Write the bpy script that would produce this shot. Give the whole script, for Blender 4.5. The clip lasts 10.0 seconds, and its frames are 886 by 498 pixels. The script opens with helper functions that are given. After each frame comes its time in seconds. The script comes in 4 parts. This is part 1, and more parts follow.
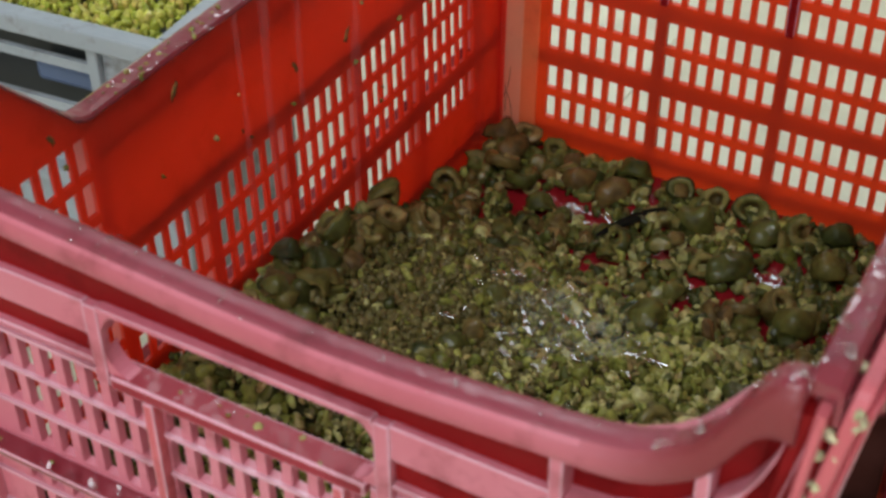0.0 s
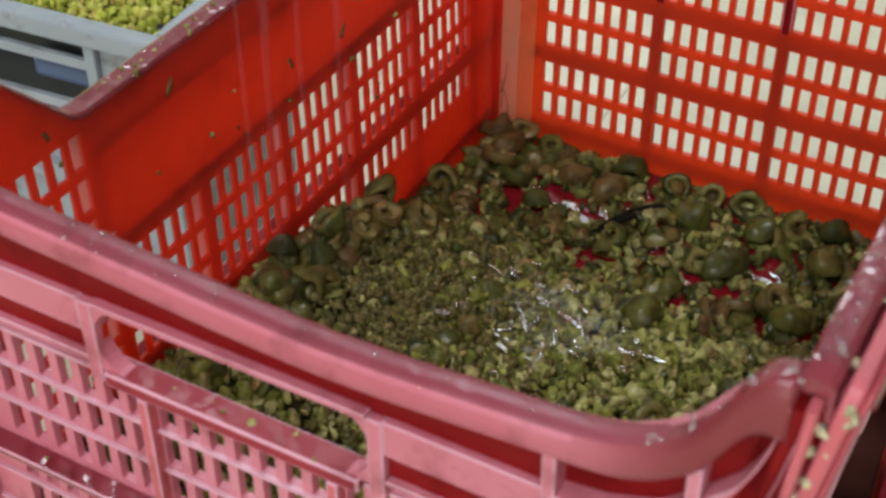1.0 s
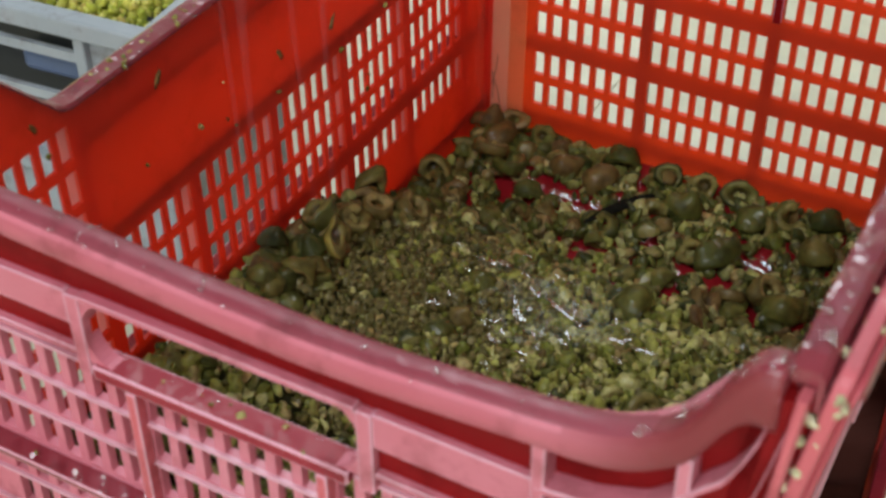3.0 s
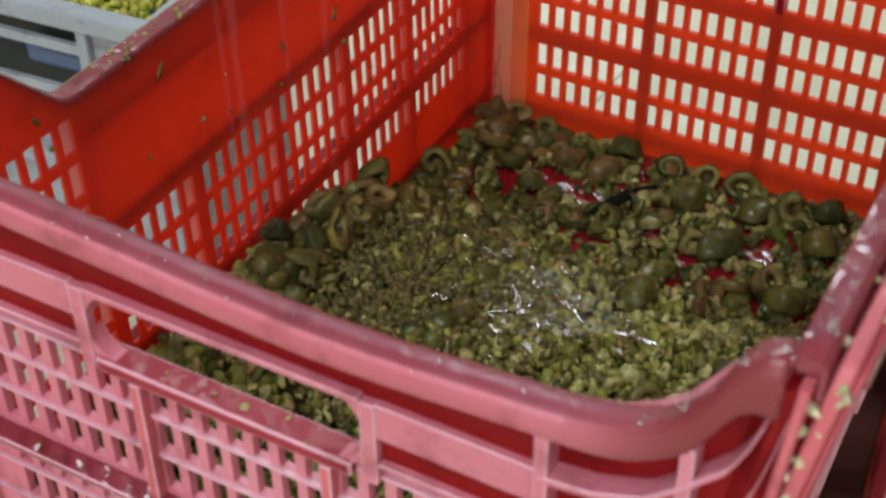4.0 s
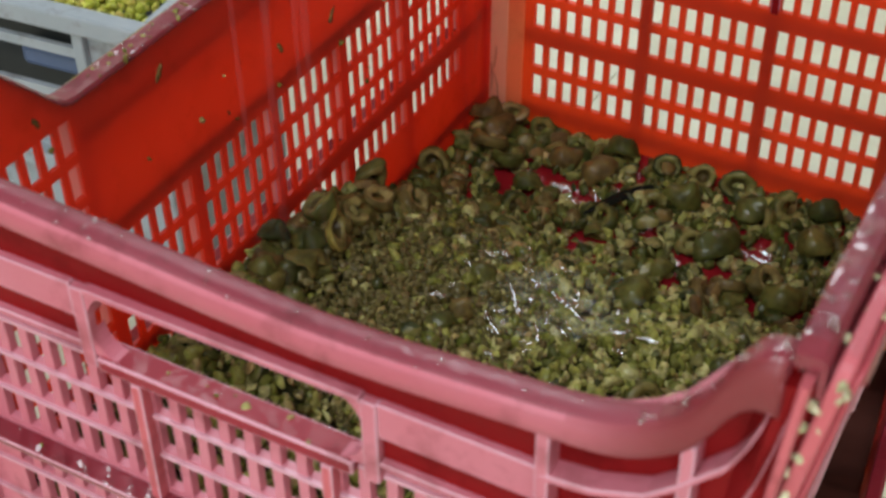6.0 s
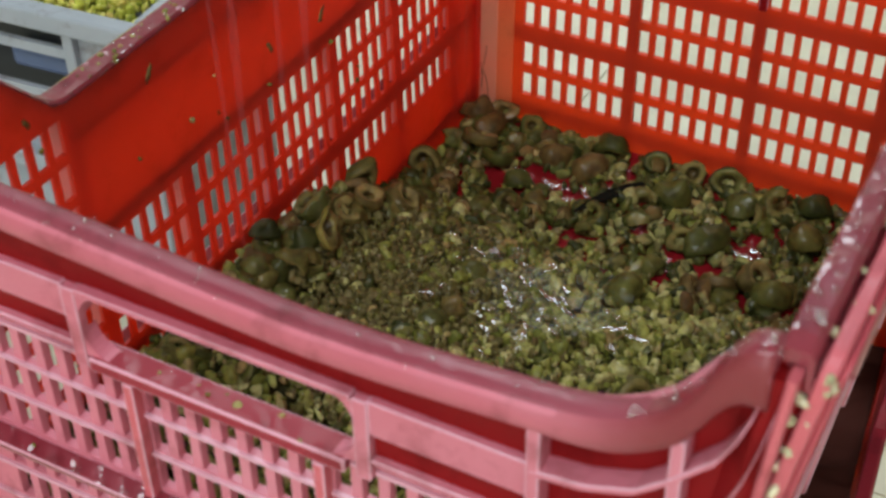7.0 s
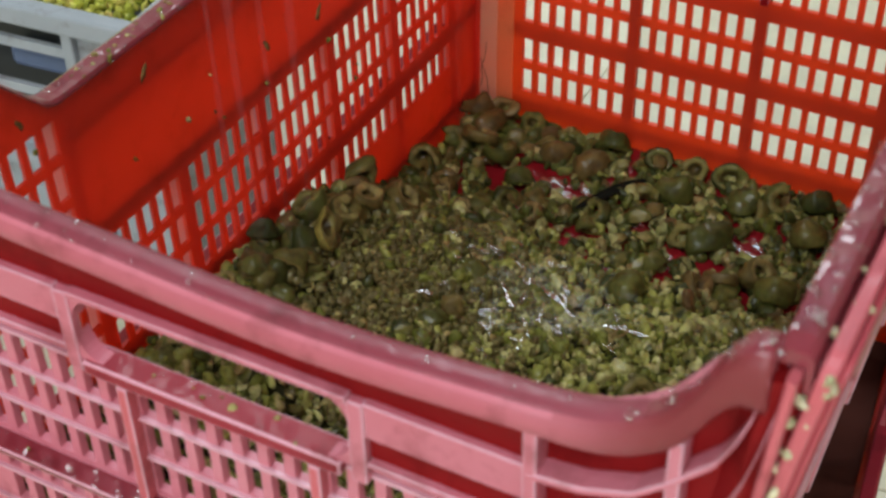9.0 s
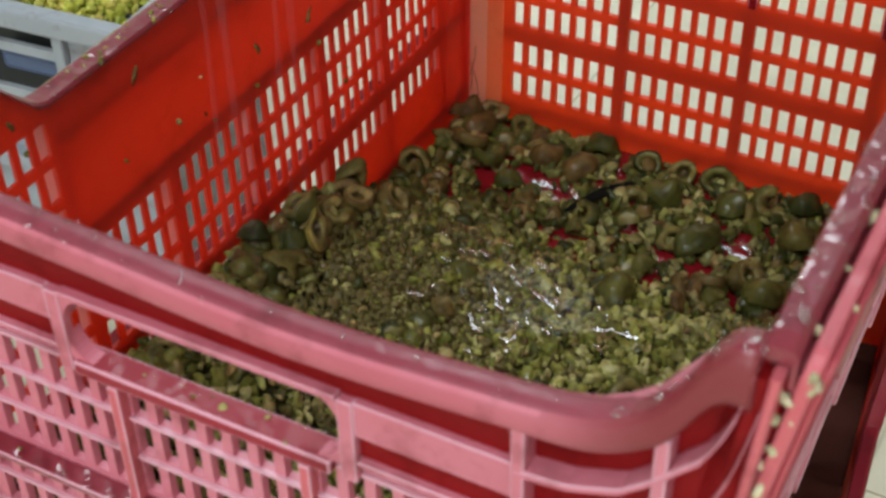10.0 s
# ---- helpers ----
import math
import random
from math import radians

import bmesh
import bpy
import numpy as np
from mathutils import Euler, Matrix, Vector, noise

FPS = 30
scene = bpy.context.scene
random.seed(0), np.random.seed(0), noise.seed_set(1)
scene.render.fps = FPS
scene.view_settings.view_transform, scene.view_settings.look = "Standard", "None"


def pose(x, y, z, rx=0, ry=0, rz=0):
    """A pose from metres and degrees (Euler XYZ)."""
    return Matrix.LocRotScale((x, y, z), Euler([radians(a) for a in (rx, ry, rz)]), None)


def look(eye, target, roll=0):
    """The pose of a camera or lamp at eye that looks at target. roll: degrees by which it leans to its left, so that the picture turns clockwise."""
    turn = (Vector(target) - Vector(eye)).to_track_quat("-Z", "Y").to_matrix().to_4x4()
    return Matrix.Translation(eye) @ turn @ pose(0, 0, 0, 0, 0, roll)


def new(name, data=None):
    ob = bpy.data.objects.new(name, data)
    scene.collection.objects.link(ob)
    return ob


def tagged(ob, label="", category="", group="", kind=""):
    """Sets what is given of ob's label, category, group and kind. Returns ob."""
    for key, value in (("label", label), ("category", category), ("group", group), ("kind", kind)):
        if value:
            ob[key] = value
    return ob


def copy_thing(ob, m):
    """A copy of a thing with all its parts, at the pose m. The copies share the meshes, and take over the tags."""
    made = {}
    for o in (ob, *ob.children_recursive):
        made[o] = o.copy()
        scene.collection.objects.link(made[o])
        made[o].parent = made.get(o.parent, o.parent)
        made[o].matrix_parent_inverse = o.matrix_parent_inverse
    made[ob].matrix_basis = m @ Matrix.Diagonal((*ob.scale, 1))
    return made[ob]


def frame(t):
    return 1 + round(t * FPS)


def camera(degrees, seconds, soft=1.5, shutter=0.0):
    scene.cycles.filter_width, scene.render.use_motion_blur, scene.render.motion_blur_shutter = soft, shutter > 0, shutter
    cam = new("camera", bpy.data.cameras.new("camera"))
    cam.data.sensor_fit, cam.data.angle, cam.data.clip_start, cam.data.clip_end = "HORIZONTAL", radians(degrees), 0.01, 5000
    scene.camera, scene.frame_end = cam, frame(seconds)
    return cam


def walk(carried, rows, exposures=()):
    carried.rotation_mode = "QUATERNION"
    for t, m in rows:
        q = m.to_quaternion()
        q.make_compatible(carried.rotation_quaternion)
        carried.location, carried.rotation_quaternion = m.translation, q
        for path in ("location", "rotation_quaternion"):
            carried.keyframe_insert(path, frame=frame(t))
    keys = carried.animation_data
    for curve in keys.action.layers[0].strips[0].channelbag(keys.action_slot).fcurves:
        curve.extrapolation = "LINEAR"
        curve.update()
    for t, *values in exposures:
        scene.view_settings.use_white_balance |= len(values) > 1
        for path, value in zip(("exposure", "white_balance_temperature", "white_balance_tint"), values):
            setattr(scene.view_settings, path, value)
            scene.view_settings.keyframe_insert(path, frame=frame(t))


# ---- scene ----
Z = 0.263  # height of the upper crate's datum above the tiled floor

cam = camera(33.6, 10.0, soft=2.9)
cam.data.dof.use_dof, cam.data.dof.focus_distance, cam.data.dof.aperture_fstop = True, 0.84, 25.0
walk(cam, [
    (0, pose(0.3534, -0.6942, 0.8348, 51.313, 0.374, 29.415)),
    (0.5, pose(0.3548, -0.6928, 0.8338, 51.255, 0.191, 29.186)),
    (1, pose(0.3551, -0.6936, 0.8350, 51.175, 0.362, 29.394)),
    (1.5, pose(0.3555, -0.6931, 0.8345, 51.203, 0.489, 29.275)),
    (2, pose(0.3545, -0.6924, 0.8341, 51.158, 0.393, 29.242)),
    (2.5, pose(0.3551, -0.6914, 0.8336, 51.042, 0.351, 29.071)),
    (4, pose(0.3561, -0.6920, 0.8333, 50.562, 0.603, 29.056)),
    (4.5, pose(0.3540, -0.6926, 0.8335, 50.866, 0.556, 29.001)),
    (5, pose(0.3537, -0.6931, 0.8329, 50.697, 0.735, 28.937)),
    (5.5, pose(0.3544, -0.6939, 0.8337, 50.638, 0.676, 28.892)),
    (7, pose(0.3569, -0.6956, 0.8348, 50.577, 0.754, 28.262)),
    (7.5, pose(0.3558, -0.6929, 0.8326, 50.631, 0.915, 28.163)),
    (8, pose(0.3573, -0.6906, 0.8325, 50.510, 1.172, 28.168)),
    (8.5, pose(0.3559, -0.6902, 0.8322, 50.519, 1.092, 28.249)),
    (9, pose(0.3573, -0.6900, 0.8323, 50.436, 1.157, 28.220)),
    (9.5, pose(0.3588, -0.6913, 0.8335, 50.490, 1.029, 28.049)),
    (10, pose(0.3594, -0.6928, 0.8335, 50.604, 0.927, 27.942)),
], exposures=[(0.0, -0.12), (0.8, 0.0), (10.0, 0.0)])

# ---- world and light ----
world = bpy.data.worlds.new("daylight")
scene.world = world
world.use_nodes = True
_wn = world.node_tree.nodes
_sky = _wn.new("ShaderNodeTexSky")
_sky.sky_type, _sky.sun_disc = "NISHITA", False
_sky.sun_elevation, _sky.sun_rotation = radians(40), radians(160)
_sky.dust_density = 3.0
world.node_tree.links.new(_sky.outputs[0], _wn["Background"].inputs[0])
_wn["Background"].inputs[1].default_value = 0.12


def opening_light(name, eye, target, wide, high, watts, colour):
    """Daylight entering through one opening of the shed."""
    d = bpy.data.lights.new(name, "AREA")
    d.shape, d.size, d.size_y, d.energy, d.color = "RECTANGLE", wide, high, watts, colour
    ob = new(name, d)
    ob.matrix_world = look(eye, target)
    return ob


opening_light("doorway_daylight", (1.0, -3.9, 1.5), (1.0, 0.0, 1.5), 4.4, 2.8, 84.0, (0.84, 0.93, 1.0))
opening_light("skylight_daylight", (-1.2, 2.3, 3.36), (-1.2, 2.3, 0.0), 1.6, 1.8, 126.0, (0.86, 0.94, 1.0))
opening_light("roof_light_daylight", (0.3, -2.2, 3.36), (0.3, -2.2, 0.0), 3.8, 1.6, 118.0, (0.84, 0.93, 1.0))
scene.view_settings.exposure = 0.0


# ---- materials ----
def material(name):
    m = bpy.data.materials.new(name)
    m.use_nodes = True
    nt = m.node_tree
    return m, nt, nt.nodes["Principled BSDF"]


def node(nt, kind, **inputs):
    n = nt.nodes.new(kind)
    for k, v in inputs.items():
        n.inputs[k.replace("_", " ")].default_value = v
    return n


def ramp(nt, source, stops):
    r = nt.nodes.new("ShaderNodeValToRGB")
    e = r.color_ramp.elements
    while len(e) < len(stops):
        e.new(0.5)
    for el, (at, col) in zip(e, stops):
        el.position, el.color = at, (*col, 1)
    nt.links.new(source, r.inputs[0])
    return r


def mix_colour(nt, factor, a, b):
    m = nt.nodes.new("ShaderNodeMix")
    m.data_type = "RGBA"
    for socket, value in ((m.inputs[0], factor), (m.inputs[6], a), (m.inputs[7], b)):
        if hasattr(value, "links"):
            nt.links.new(value, socket)
        else:
            socket.default_value = value
    return m.outputs[2]


def bump(nt, source, strength, distance, target):
    b = node(nt, "ShaderNodeBump", Strength=strength, Distance=distance)
    nt.links.new(source, b.inputs["Height"])
    nt.links.new(b.outputs[0], target.inputs["Normal"])
    return b


def noise_node(nt, scale, detail=4.0, rough=0.55):
    c = nt.nodes.new("ShaderNodeTexCoord")
    n = node(nt, "ShaderNodeTexNoise", Scale=scale, Detail=detail, Roughness=rough)
    nt.links.new(c.outputs["Object"], n.inputs["Vector"])
    return n.outputs[0]


def plastic_material(name, deep, faded, glow, translucency, rough, relief=1.0, shine=0.5, wet=0.0):
    """Moulded crate plastic: scuffed, partly faded, lets some light through."""
    m, nt, p = material(name)
    wide, fine = noise_node(nt, 9.0, 5), noise_node(nt, 160.0, 3)
    stain = noise_node(nt, 34.0, 6, 0.65)
    fade = ramp(nt, wide, [(0.35, (0, 0, 0)), (0.72, (1, 1, 1))])
    col = mix_colour(nt, fade.outputs[0], (*deep, 1), (*faded, 1))
    dirt = ramp(nt, stain, [(0.30, (0.55, 0.45, 0.42)), (0.47, (1, 1, 1))])
    dirty = nt.nodes.new("ShaderNodeMix")
    dirty.data_type, dirty.blend_type = "RGBA", "MULTIPLY"
    dirty.inputs[0].default_value = 1.0
    nt.links.new(col, dirty.inputs[6])
    nt.links.new(dirt.outputs[0], dirty.inputs[7])
    nt.links.new(dirty.outputs[2], p.inputs["Base Color"])
    gloss = ramp(nt, stain, [(0.3, (rough + 0.2,) * 3), (0.65, (rough - 0.08,) * 3)])
    nt.links.new(gloss.outputs[0], p.inputs["Roughness"])
    p.inputs["Coat Weight"].default_value, p.inputs["Coat Roughness"].default_value = 0.24 * shine + wet, 0.15 if wet == 0.0 else 0.04
    bump(nt, fine, 0.25 * relief, 0.0006, p)
    if wet:      # beads and runs of water standing on the plastic
        bead = node(nt, "ShaderNodeBump", Strength=1.0, Distance=0.0013)
        nt.links.new(noise_node(nt, 150.0, 1, 0.4), bead.inputs["Height"])
        nt.links.new(bead.outputs[0], p.inputs["Coat Normal"])
        lo, hi = (0.30, 0.50) if wet > 0.5 else (0.38, 0.60)
        patch = ramp(nt, noise_node(nt, 42.0, 4, 0.6), [(lo, (wet * 0.25,) * 3), (hi, (wet,) * 3)])
        nt.links.new(patch.outputs[0], p.inputs["Coat Weight"])
    p.inputs["Specular IOR Level"].default_value = shine
    t = node(nt, "ShaderNodeBsdfTranslucent", Color=(*glow, 1))
    mix = node(nt, "ShaderNodeMixShader", Fac=translucency)
    nt.links.new(p.outputs[0], mix.inputs[1])
    nt.links.new(t.outputs[0], mix.inputs[2])
    nt.links.new(mix.outputs[0], nt.nodes["Material Output"].inputs[0])
    return m


RED = plastic_material("red_plastic", (0.62, 0.042, 0.024), (0.68, 0.072, 0.046), (1.0, 0.18, 0.045), 0.62, 0.42, 1.0, 0.4, 0.15)
PINK = plastic_material("faded_red_plastic", (0.475, 0.120, 0.155), (0.545, 0.195, 0.235), (0.9, 0.12, 0.08), 0.10, 0.42, 1.4, 0.4, 0.12)
WETRED = plastic_material("wet_red_plastic", (0.22, 0.014, 0.024), (0.28, 0.032, 0.044), (0.8, 0.06, 0.04), 0.04, 0.38, 1.6, 0.12, 0.22)
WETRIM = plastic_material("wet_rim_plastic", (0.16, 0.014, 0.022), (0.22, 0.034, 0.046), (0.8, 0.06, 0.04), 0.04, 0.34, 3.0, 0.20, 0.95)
RIMFACE = plastic_material("rim_red_plastic", (0.31, 0.034, 0.046), (0.38, 0.066, 0.082), (0.8, 0.06, 0.04), 0.05, 0.42, 1.2, 0.35)
# darkened red: the shade of hollows, posts and ribs is in its colour
DEEPRED = plastic_material("shaded_red_plastic", (0.17, 0.004, 0.005), (0.22, 0.009, 0.010), (0.9, 0.05, 0.03), 0.10, 0.45, 1.0, 0.08)
BASERED = plastic_material("base_red_plastic", (0.17, 0.004, 0.008), (0.22, 0.008, 0.012), (0.8, 0.03, 0.03), 0.05, 0.45, 2.0, 0.06, 0.95)
# lit look of the outer ribs, put into a brighter salmon colour
SALMON = plastic_material("lit_salmon_plastic", (0.62, 0.17, 0.15), (0.68, 0.24, 0.21), (1.0, 0.27, 0.20), 0.45, 0.42)
STRIP = plastic_material("weathered_red_plastic", (0.44, 0.070, 0.086), (0.50, 0.115, 0.130), (0.8, 0.1, 0.08), 0.06, 0.42, 1.4, 0.35, 0.2)
LIP = plastic_material("faded_lip_plastic", (0.395, 0.086, 0.110), (0.455, 0.138, 0.166), (0.9, 0.12, 0.08), 0.08, 0.42, 1.6, 0.4, 0.12)
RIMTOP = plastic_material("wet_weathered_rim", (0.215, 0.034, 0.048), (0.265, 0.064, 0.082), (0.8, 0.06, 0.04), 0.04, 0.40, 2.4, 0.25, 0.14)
# scuffed edges; the bluish paleness also paints a glint along them
WORNGLINT = plastic_material("worn_glint_plastic", (0.52, 0.23, 0.28), (0.60, 0.33, 0.38), (0.8, 0.3, 0.3), 0.05, 0.45)
# AMBER and PEACH hold the brightness of the lit corner in their colours
AMBER = plastic_material("lit_orange_plastic", (0.78, 0.29, 0.11), (0.82, 0.40, 0.18), (1.0, 0.44, 0.17), 0.66, 0.45)
PEACH = plastic_material("pale_lit_plastic", (0.78, 0.44, 0.27), (0.82, 0.58, 0.42), (1.0, 0.66, 0.42), 0.68, 0.45)
# back-lit copy of the red plastic, the glow put into its colour
ORANGE = plastic_material("backlit_red_plastic", (0.55, 0.040, 0.014), (0.60, 0.065, 0.028), (1.0, 0.26, 0.06), 0.62, 0.42)
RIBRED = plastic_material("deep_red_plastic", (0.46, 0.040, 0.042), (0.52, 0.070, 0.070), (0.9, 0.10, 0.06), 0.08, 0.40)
GREY = plastic_material("grey_plastic", (0.215, 0.245, 0.262), (0.275, 0.300, 0.315), (0.4, 0.42, 0.44), 0.05, 0.45)


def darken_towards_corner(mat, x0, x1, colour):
    """Darkens the colour towards the corner, painting in shade, with an uneven border."""
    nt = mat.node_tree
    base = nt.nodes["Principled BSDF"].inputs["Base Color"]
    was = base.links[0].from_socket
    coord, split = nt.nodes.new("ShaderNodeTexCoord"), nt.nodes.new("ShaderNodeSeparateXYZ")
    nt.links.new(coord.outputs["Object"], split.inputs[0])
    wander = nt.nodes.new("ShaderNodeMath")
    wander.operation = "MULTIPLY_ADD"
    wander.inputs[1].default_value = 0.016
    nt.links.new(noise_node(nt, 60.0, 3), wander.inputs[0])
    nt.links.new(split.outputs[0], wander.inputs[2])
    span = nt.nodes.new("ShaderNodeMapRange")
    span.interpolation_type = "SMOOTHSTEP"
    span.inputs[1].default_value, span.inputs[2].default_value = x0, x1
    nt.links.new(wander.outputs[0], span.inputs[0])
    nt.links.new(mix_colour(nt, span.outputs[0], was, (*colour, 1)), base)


# shade of the lip where it turns away, painted as a gradient
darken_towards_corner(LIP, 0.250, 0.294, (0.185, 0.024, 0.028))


def olive_material(name, stops, scale, rough, sub=0.12):
    m, nt, p = material(name)
    info = nt.nodes.new("ShaderNodeObjectInfo")
    geo = nt.nodes.new("ShaderNodeNewGeometry")
    add = nt.nodes.new("ShaderNodeMath")
    add.operation = "ADD"
    nt.links.new(info.outputs["Random"], add.inputs[0])
    nt.links.new(geo.outputs["Random Per Island"], add.inputs[1])
    frac = nt.nodes.new("ShaderNodeMath")
    frac.operation = "FRACT"
    nt.links.new(add.outputs[0], frac.inputs[0])
    r = ramp(nt, frac.outputs[0], stops)
    blotch = ramp(nt, noise_node(nt, scale, 5, 0.6), [(0.32, (0.42, 0.38, 0.32)), (0.62, (1.02, 1.02, 0.92))])
    mul = nt.nodes.new("ShaderNodeMix")
    mul.data_type, mul.blend_type = "RGBA", "MULTIPLY"
    mul.inputs[0].default_value = 1.0
    nt.links.new(r.outputs[0], mul.inputs[6])
    nt.links.new(blotch.outputs[0], mul.inputs[7])
    nt.links.new(mul.outputs[2], p.inputs["Base Color"])
    p.inputs["Roughness"].default_value = rough
    p.inputs["Subsurface Weight"].default_value = sub
    p.inputs["Subsurface Radius"].default_value = (0.004, 0.004, 0.001)
    p.inputs["Coat Roughness"].default_value = 0.07
    patch = ramp(nt, noise_node(nt, 75.0, 3, 0.5), [(0.48, (0.04,) * 3), (0.68, (0.55,) * 3)])
    nt.links.new(patch.outputs[0], p.inputs["Coat Weight"])
    wet = node(nt, "ShaderNodeBump", Strength=0.7, Distance=0.0010)
    nt.links.new(noise_node(nt, 170.0, 1, 0.4), wet.inputs["Height"])
    nt.links.new(wet.outputs[0], p.inputs["Coat Normal"])
    p.inputs["Specular IOR Level"].default_value = 0.12
    bump(nt, noise_node(nt, 330.0, 5, 0.65), 0.7, 0.0009, p)
    return m


SKIN = olive_material("olive_skin", [(0.0, (0.024, 0.029, 0.007)), (0.28, (0.044, 0.048, 0.010)), (0.5, (0.090, 0.088, 0.019)), (0.72, (0.120, 0.092, 0.025)), (1.0, (0.098, 0.056, 0.018))], 110.0, 0.55)
FLESH = olive_material("olive_flesh", [(0.0, (0.10, 0.098, 0.024)), (0.5, (0.165, 0.135, 0.040)), (0.8, (0.26, 0.20, 0.078)), (1.0, (0.15, 0.086, 0.030))], 150.0, 0.5)
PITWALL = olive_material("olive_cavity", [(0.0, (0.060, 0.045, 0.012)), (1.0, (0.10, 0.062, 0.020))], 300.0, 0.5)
CHIP = olive_material("olive_chips", [(0.0, (0.110, 0.118, 0.022)), (0.3, (0.195, 0.196, 0.040)), (0.6, (0.305, 0.292, 0.078)), (0.85, (0.430, 0.400, 0.175)), (1.0, (0.300, 0.190, 0.075))], 220.0, 0.45)
BIT = olive_material("olive_bits", [(0.0, (0.036, 0.040, 0.009)), (0.35, (0.074, 0.078, 0.017)), (0.65, (0.132, 0.130, 0.031)), (0.88, (0.290, 0.270, 0.110)), (1.0, (0.140, 0.080, 0.026))], 180.0, 0.45)
CRUMB = olive_material("olive_crumbs", [(0.0, (0.085, 0.073, 0.020)), (0.4, (0.118, 0.096, 0.028)), (0.8, (0.165, 0.138, 0.055)), (1.0, (0.130, 0.088, 0.034))], 300.0, 0.45)
MUSH = olive_material("olive_mush", [(0.0, (0.032, 0.028, 0.009)), (1.0, (0.042, 0.036, 0.011))], 150.0, 0.4)
SCRAP = olive_material("olive_skin_scraps", [(0.0, (0.15, 0.085, 0.028)), (1.0, (0.22, 0.14, 0.050))], 300.0, 0.5)
YELLOW = olive_material("yellowed_olive_skin", [(0.0, (0.20, 0.160, 0.036)), (1.0, (0.25, 0.195, 0.048))], 110.0, 0.5)
PALE = olive_material("bleached_crumbs", [(0.0, (0.40, 0.42, 0.24)), (1.0, (0.62, 0.58, 0.42))], 300.0, 0.4)
BRIGHT = olive_material("pale_olive_chips", [(0.0, (0.28, 0.33, 0.04)), (0.4, (0.45, 0.47, 0.07)), (0.8, (0.62, 0.58, 0.15)), (1.0, (0.48, 0.34, 0.10))], 90.0, 0.4)


def water_material():
    m, nt, p = material("water_film")
    g = node(nt, "ShaderNodeBsdfGlossy", Roughness=0.28, Color=(0.90, 0.97, 1.0, 1))
    t = node(nt, "ShaderNodeBsdfTransparent", Color=(0.99, 0.99, 0.98, 1))
    mix = node(nt, "ShaderNodeMixShader", Fac=0.013)
    nt.links.new(t.outputs[0], mix.inputs[1])
    nt.links.new(g.outputs[0], mix.inputs[2])
    nt.links.new(mix.outputs[0], nt.nodes["Material Output"].inputs[0])
    b = node(nt, "ShaderNodeBump", Strength=1.0, Distance=0.0030)
    nt.links.new(noise_node(nt, 75.0, 2), b.inputs["Height"])
    nt.links.new(b.outputs[0], g.inputs["Normal"])
    return m


WATER = water_material()


def running_material(name, mirror):
    """Running water seen from above: clear, with a strong mirror skin."""
    m, nt, p = material(name)
    g = node(nt, "ShaderNodeBsdfGlossy", Roughness=0.05, Color=(0.95, 0.98, 1.0, 1))
    t = node(nt, "ShaderNodeBsdfTransparent", Color=(0.95, 0.97, 0.93, 1))
    mix = node(nt, "ShaderNodeMixShader", Fac=mirror)
    nt.links.new(t.outputs[0], mix.inputs[1])
    nt.links.new(g.outputs[0], mix.inputs[2])
    nt.links.new(mix.outputs[0], nt.nodes["Material Output"].inputs[0])
    return m


RUNNING = running_material("running_water", 0.26)
DROP = running_material("standing_drops", 0.06)


def spray_material():
    m, nt, p = material("falling_water")
    d = node(nt, "ShaderNodeBsdfTranslucent", Color=(0.85, 0.88, 0.92, 1))
    g = node(nt, "ShaderNodeBsdfGlossy", Roughness=0.2)
    t = nt.nodes.new("ShaderNodeBsdfTransparent")
    a = node(nt, "ShaderNodeMixShader", Fac=0.3)
    nt.links.new(d.outputs[0], a.inputs[1])
    nt.links.new(g.outputs[0], a.inputs[2])
    mix = node(nt, "ShaderNodeMixShader", Fac=0.019)
    nt.links.new(t.outputs[0], mix.inputs[1])
    nt.links.new(a.outputs[0], mix.inputs[2])
    nt.links.new(mix.outputs[0], nt.nodes["Material Output"].inputs[0])
    return m


SPRAY = spray_material()


def tile_material(name, a, b, rough):
    m, nt, p = material(name)
    info = nt.nodes.new("ShaderNodeObjectInfo")
    r = ramp(nt, info.outputs["Random"], [(0, a), (1, b)])
    n = ramp(nt, noise_node(nt, 14.0, 6, 0.6), [(0.3, (0.80, 0.79, 0.76)), (0.65, (1.03, 1.03, 1.0))])
    mul = nt.nodes.new("ShaderNodeMix")
    mul.data_type, mul.blend_type = "RGBA", "MULTIPLY"
    mul.inputs[0].default_value = 1.0
    nt.links.new(r.outputs[0], mul.inputs[6])
    nt.links.new(n.outputs[0], mul.inputs[7])
    nt.links.new(mul.outputs[2], p.inputs["Base Color"])
    p.inputs["Roughness"].default_value = rough
    bump(nt, noise_node(nt, 120.0, 3), 0.15, 0.001, p)
    return m


TILE = tile_material("cream_tile", (0.51, 0.48, 0.35), (0.57, 0.54, 0.41), 0.35)
GROUT = tile_material("grout", (0.56, 0.52, 0.39), (0.56, 0.52, 0.39), 0.8)
PLASTER = tile_material("plaster", (0.50, 0.48, 0.43), (0.52, 0.50, 0.45), 0.85)
ROOFING = tile_material("roofing", (0.14, 0.14, 0.14), (0.16, 0.16, 0.16), 0.7)
DARK = tile_material("dark_stem", (0.006, 0.006, 0.004), (0.008, 0.007, 0.005), 0.95)
DARK.node_tree.nodes["Principled BSDF"].inputs["Specular IOR Level"].default_value = 0.05
BLUE = tile_material("blue_plastic", (0.060, 0.090, 0.170), (0.070, 0.100, 0.185), 0.3)
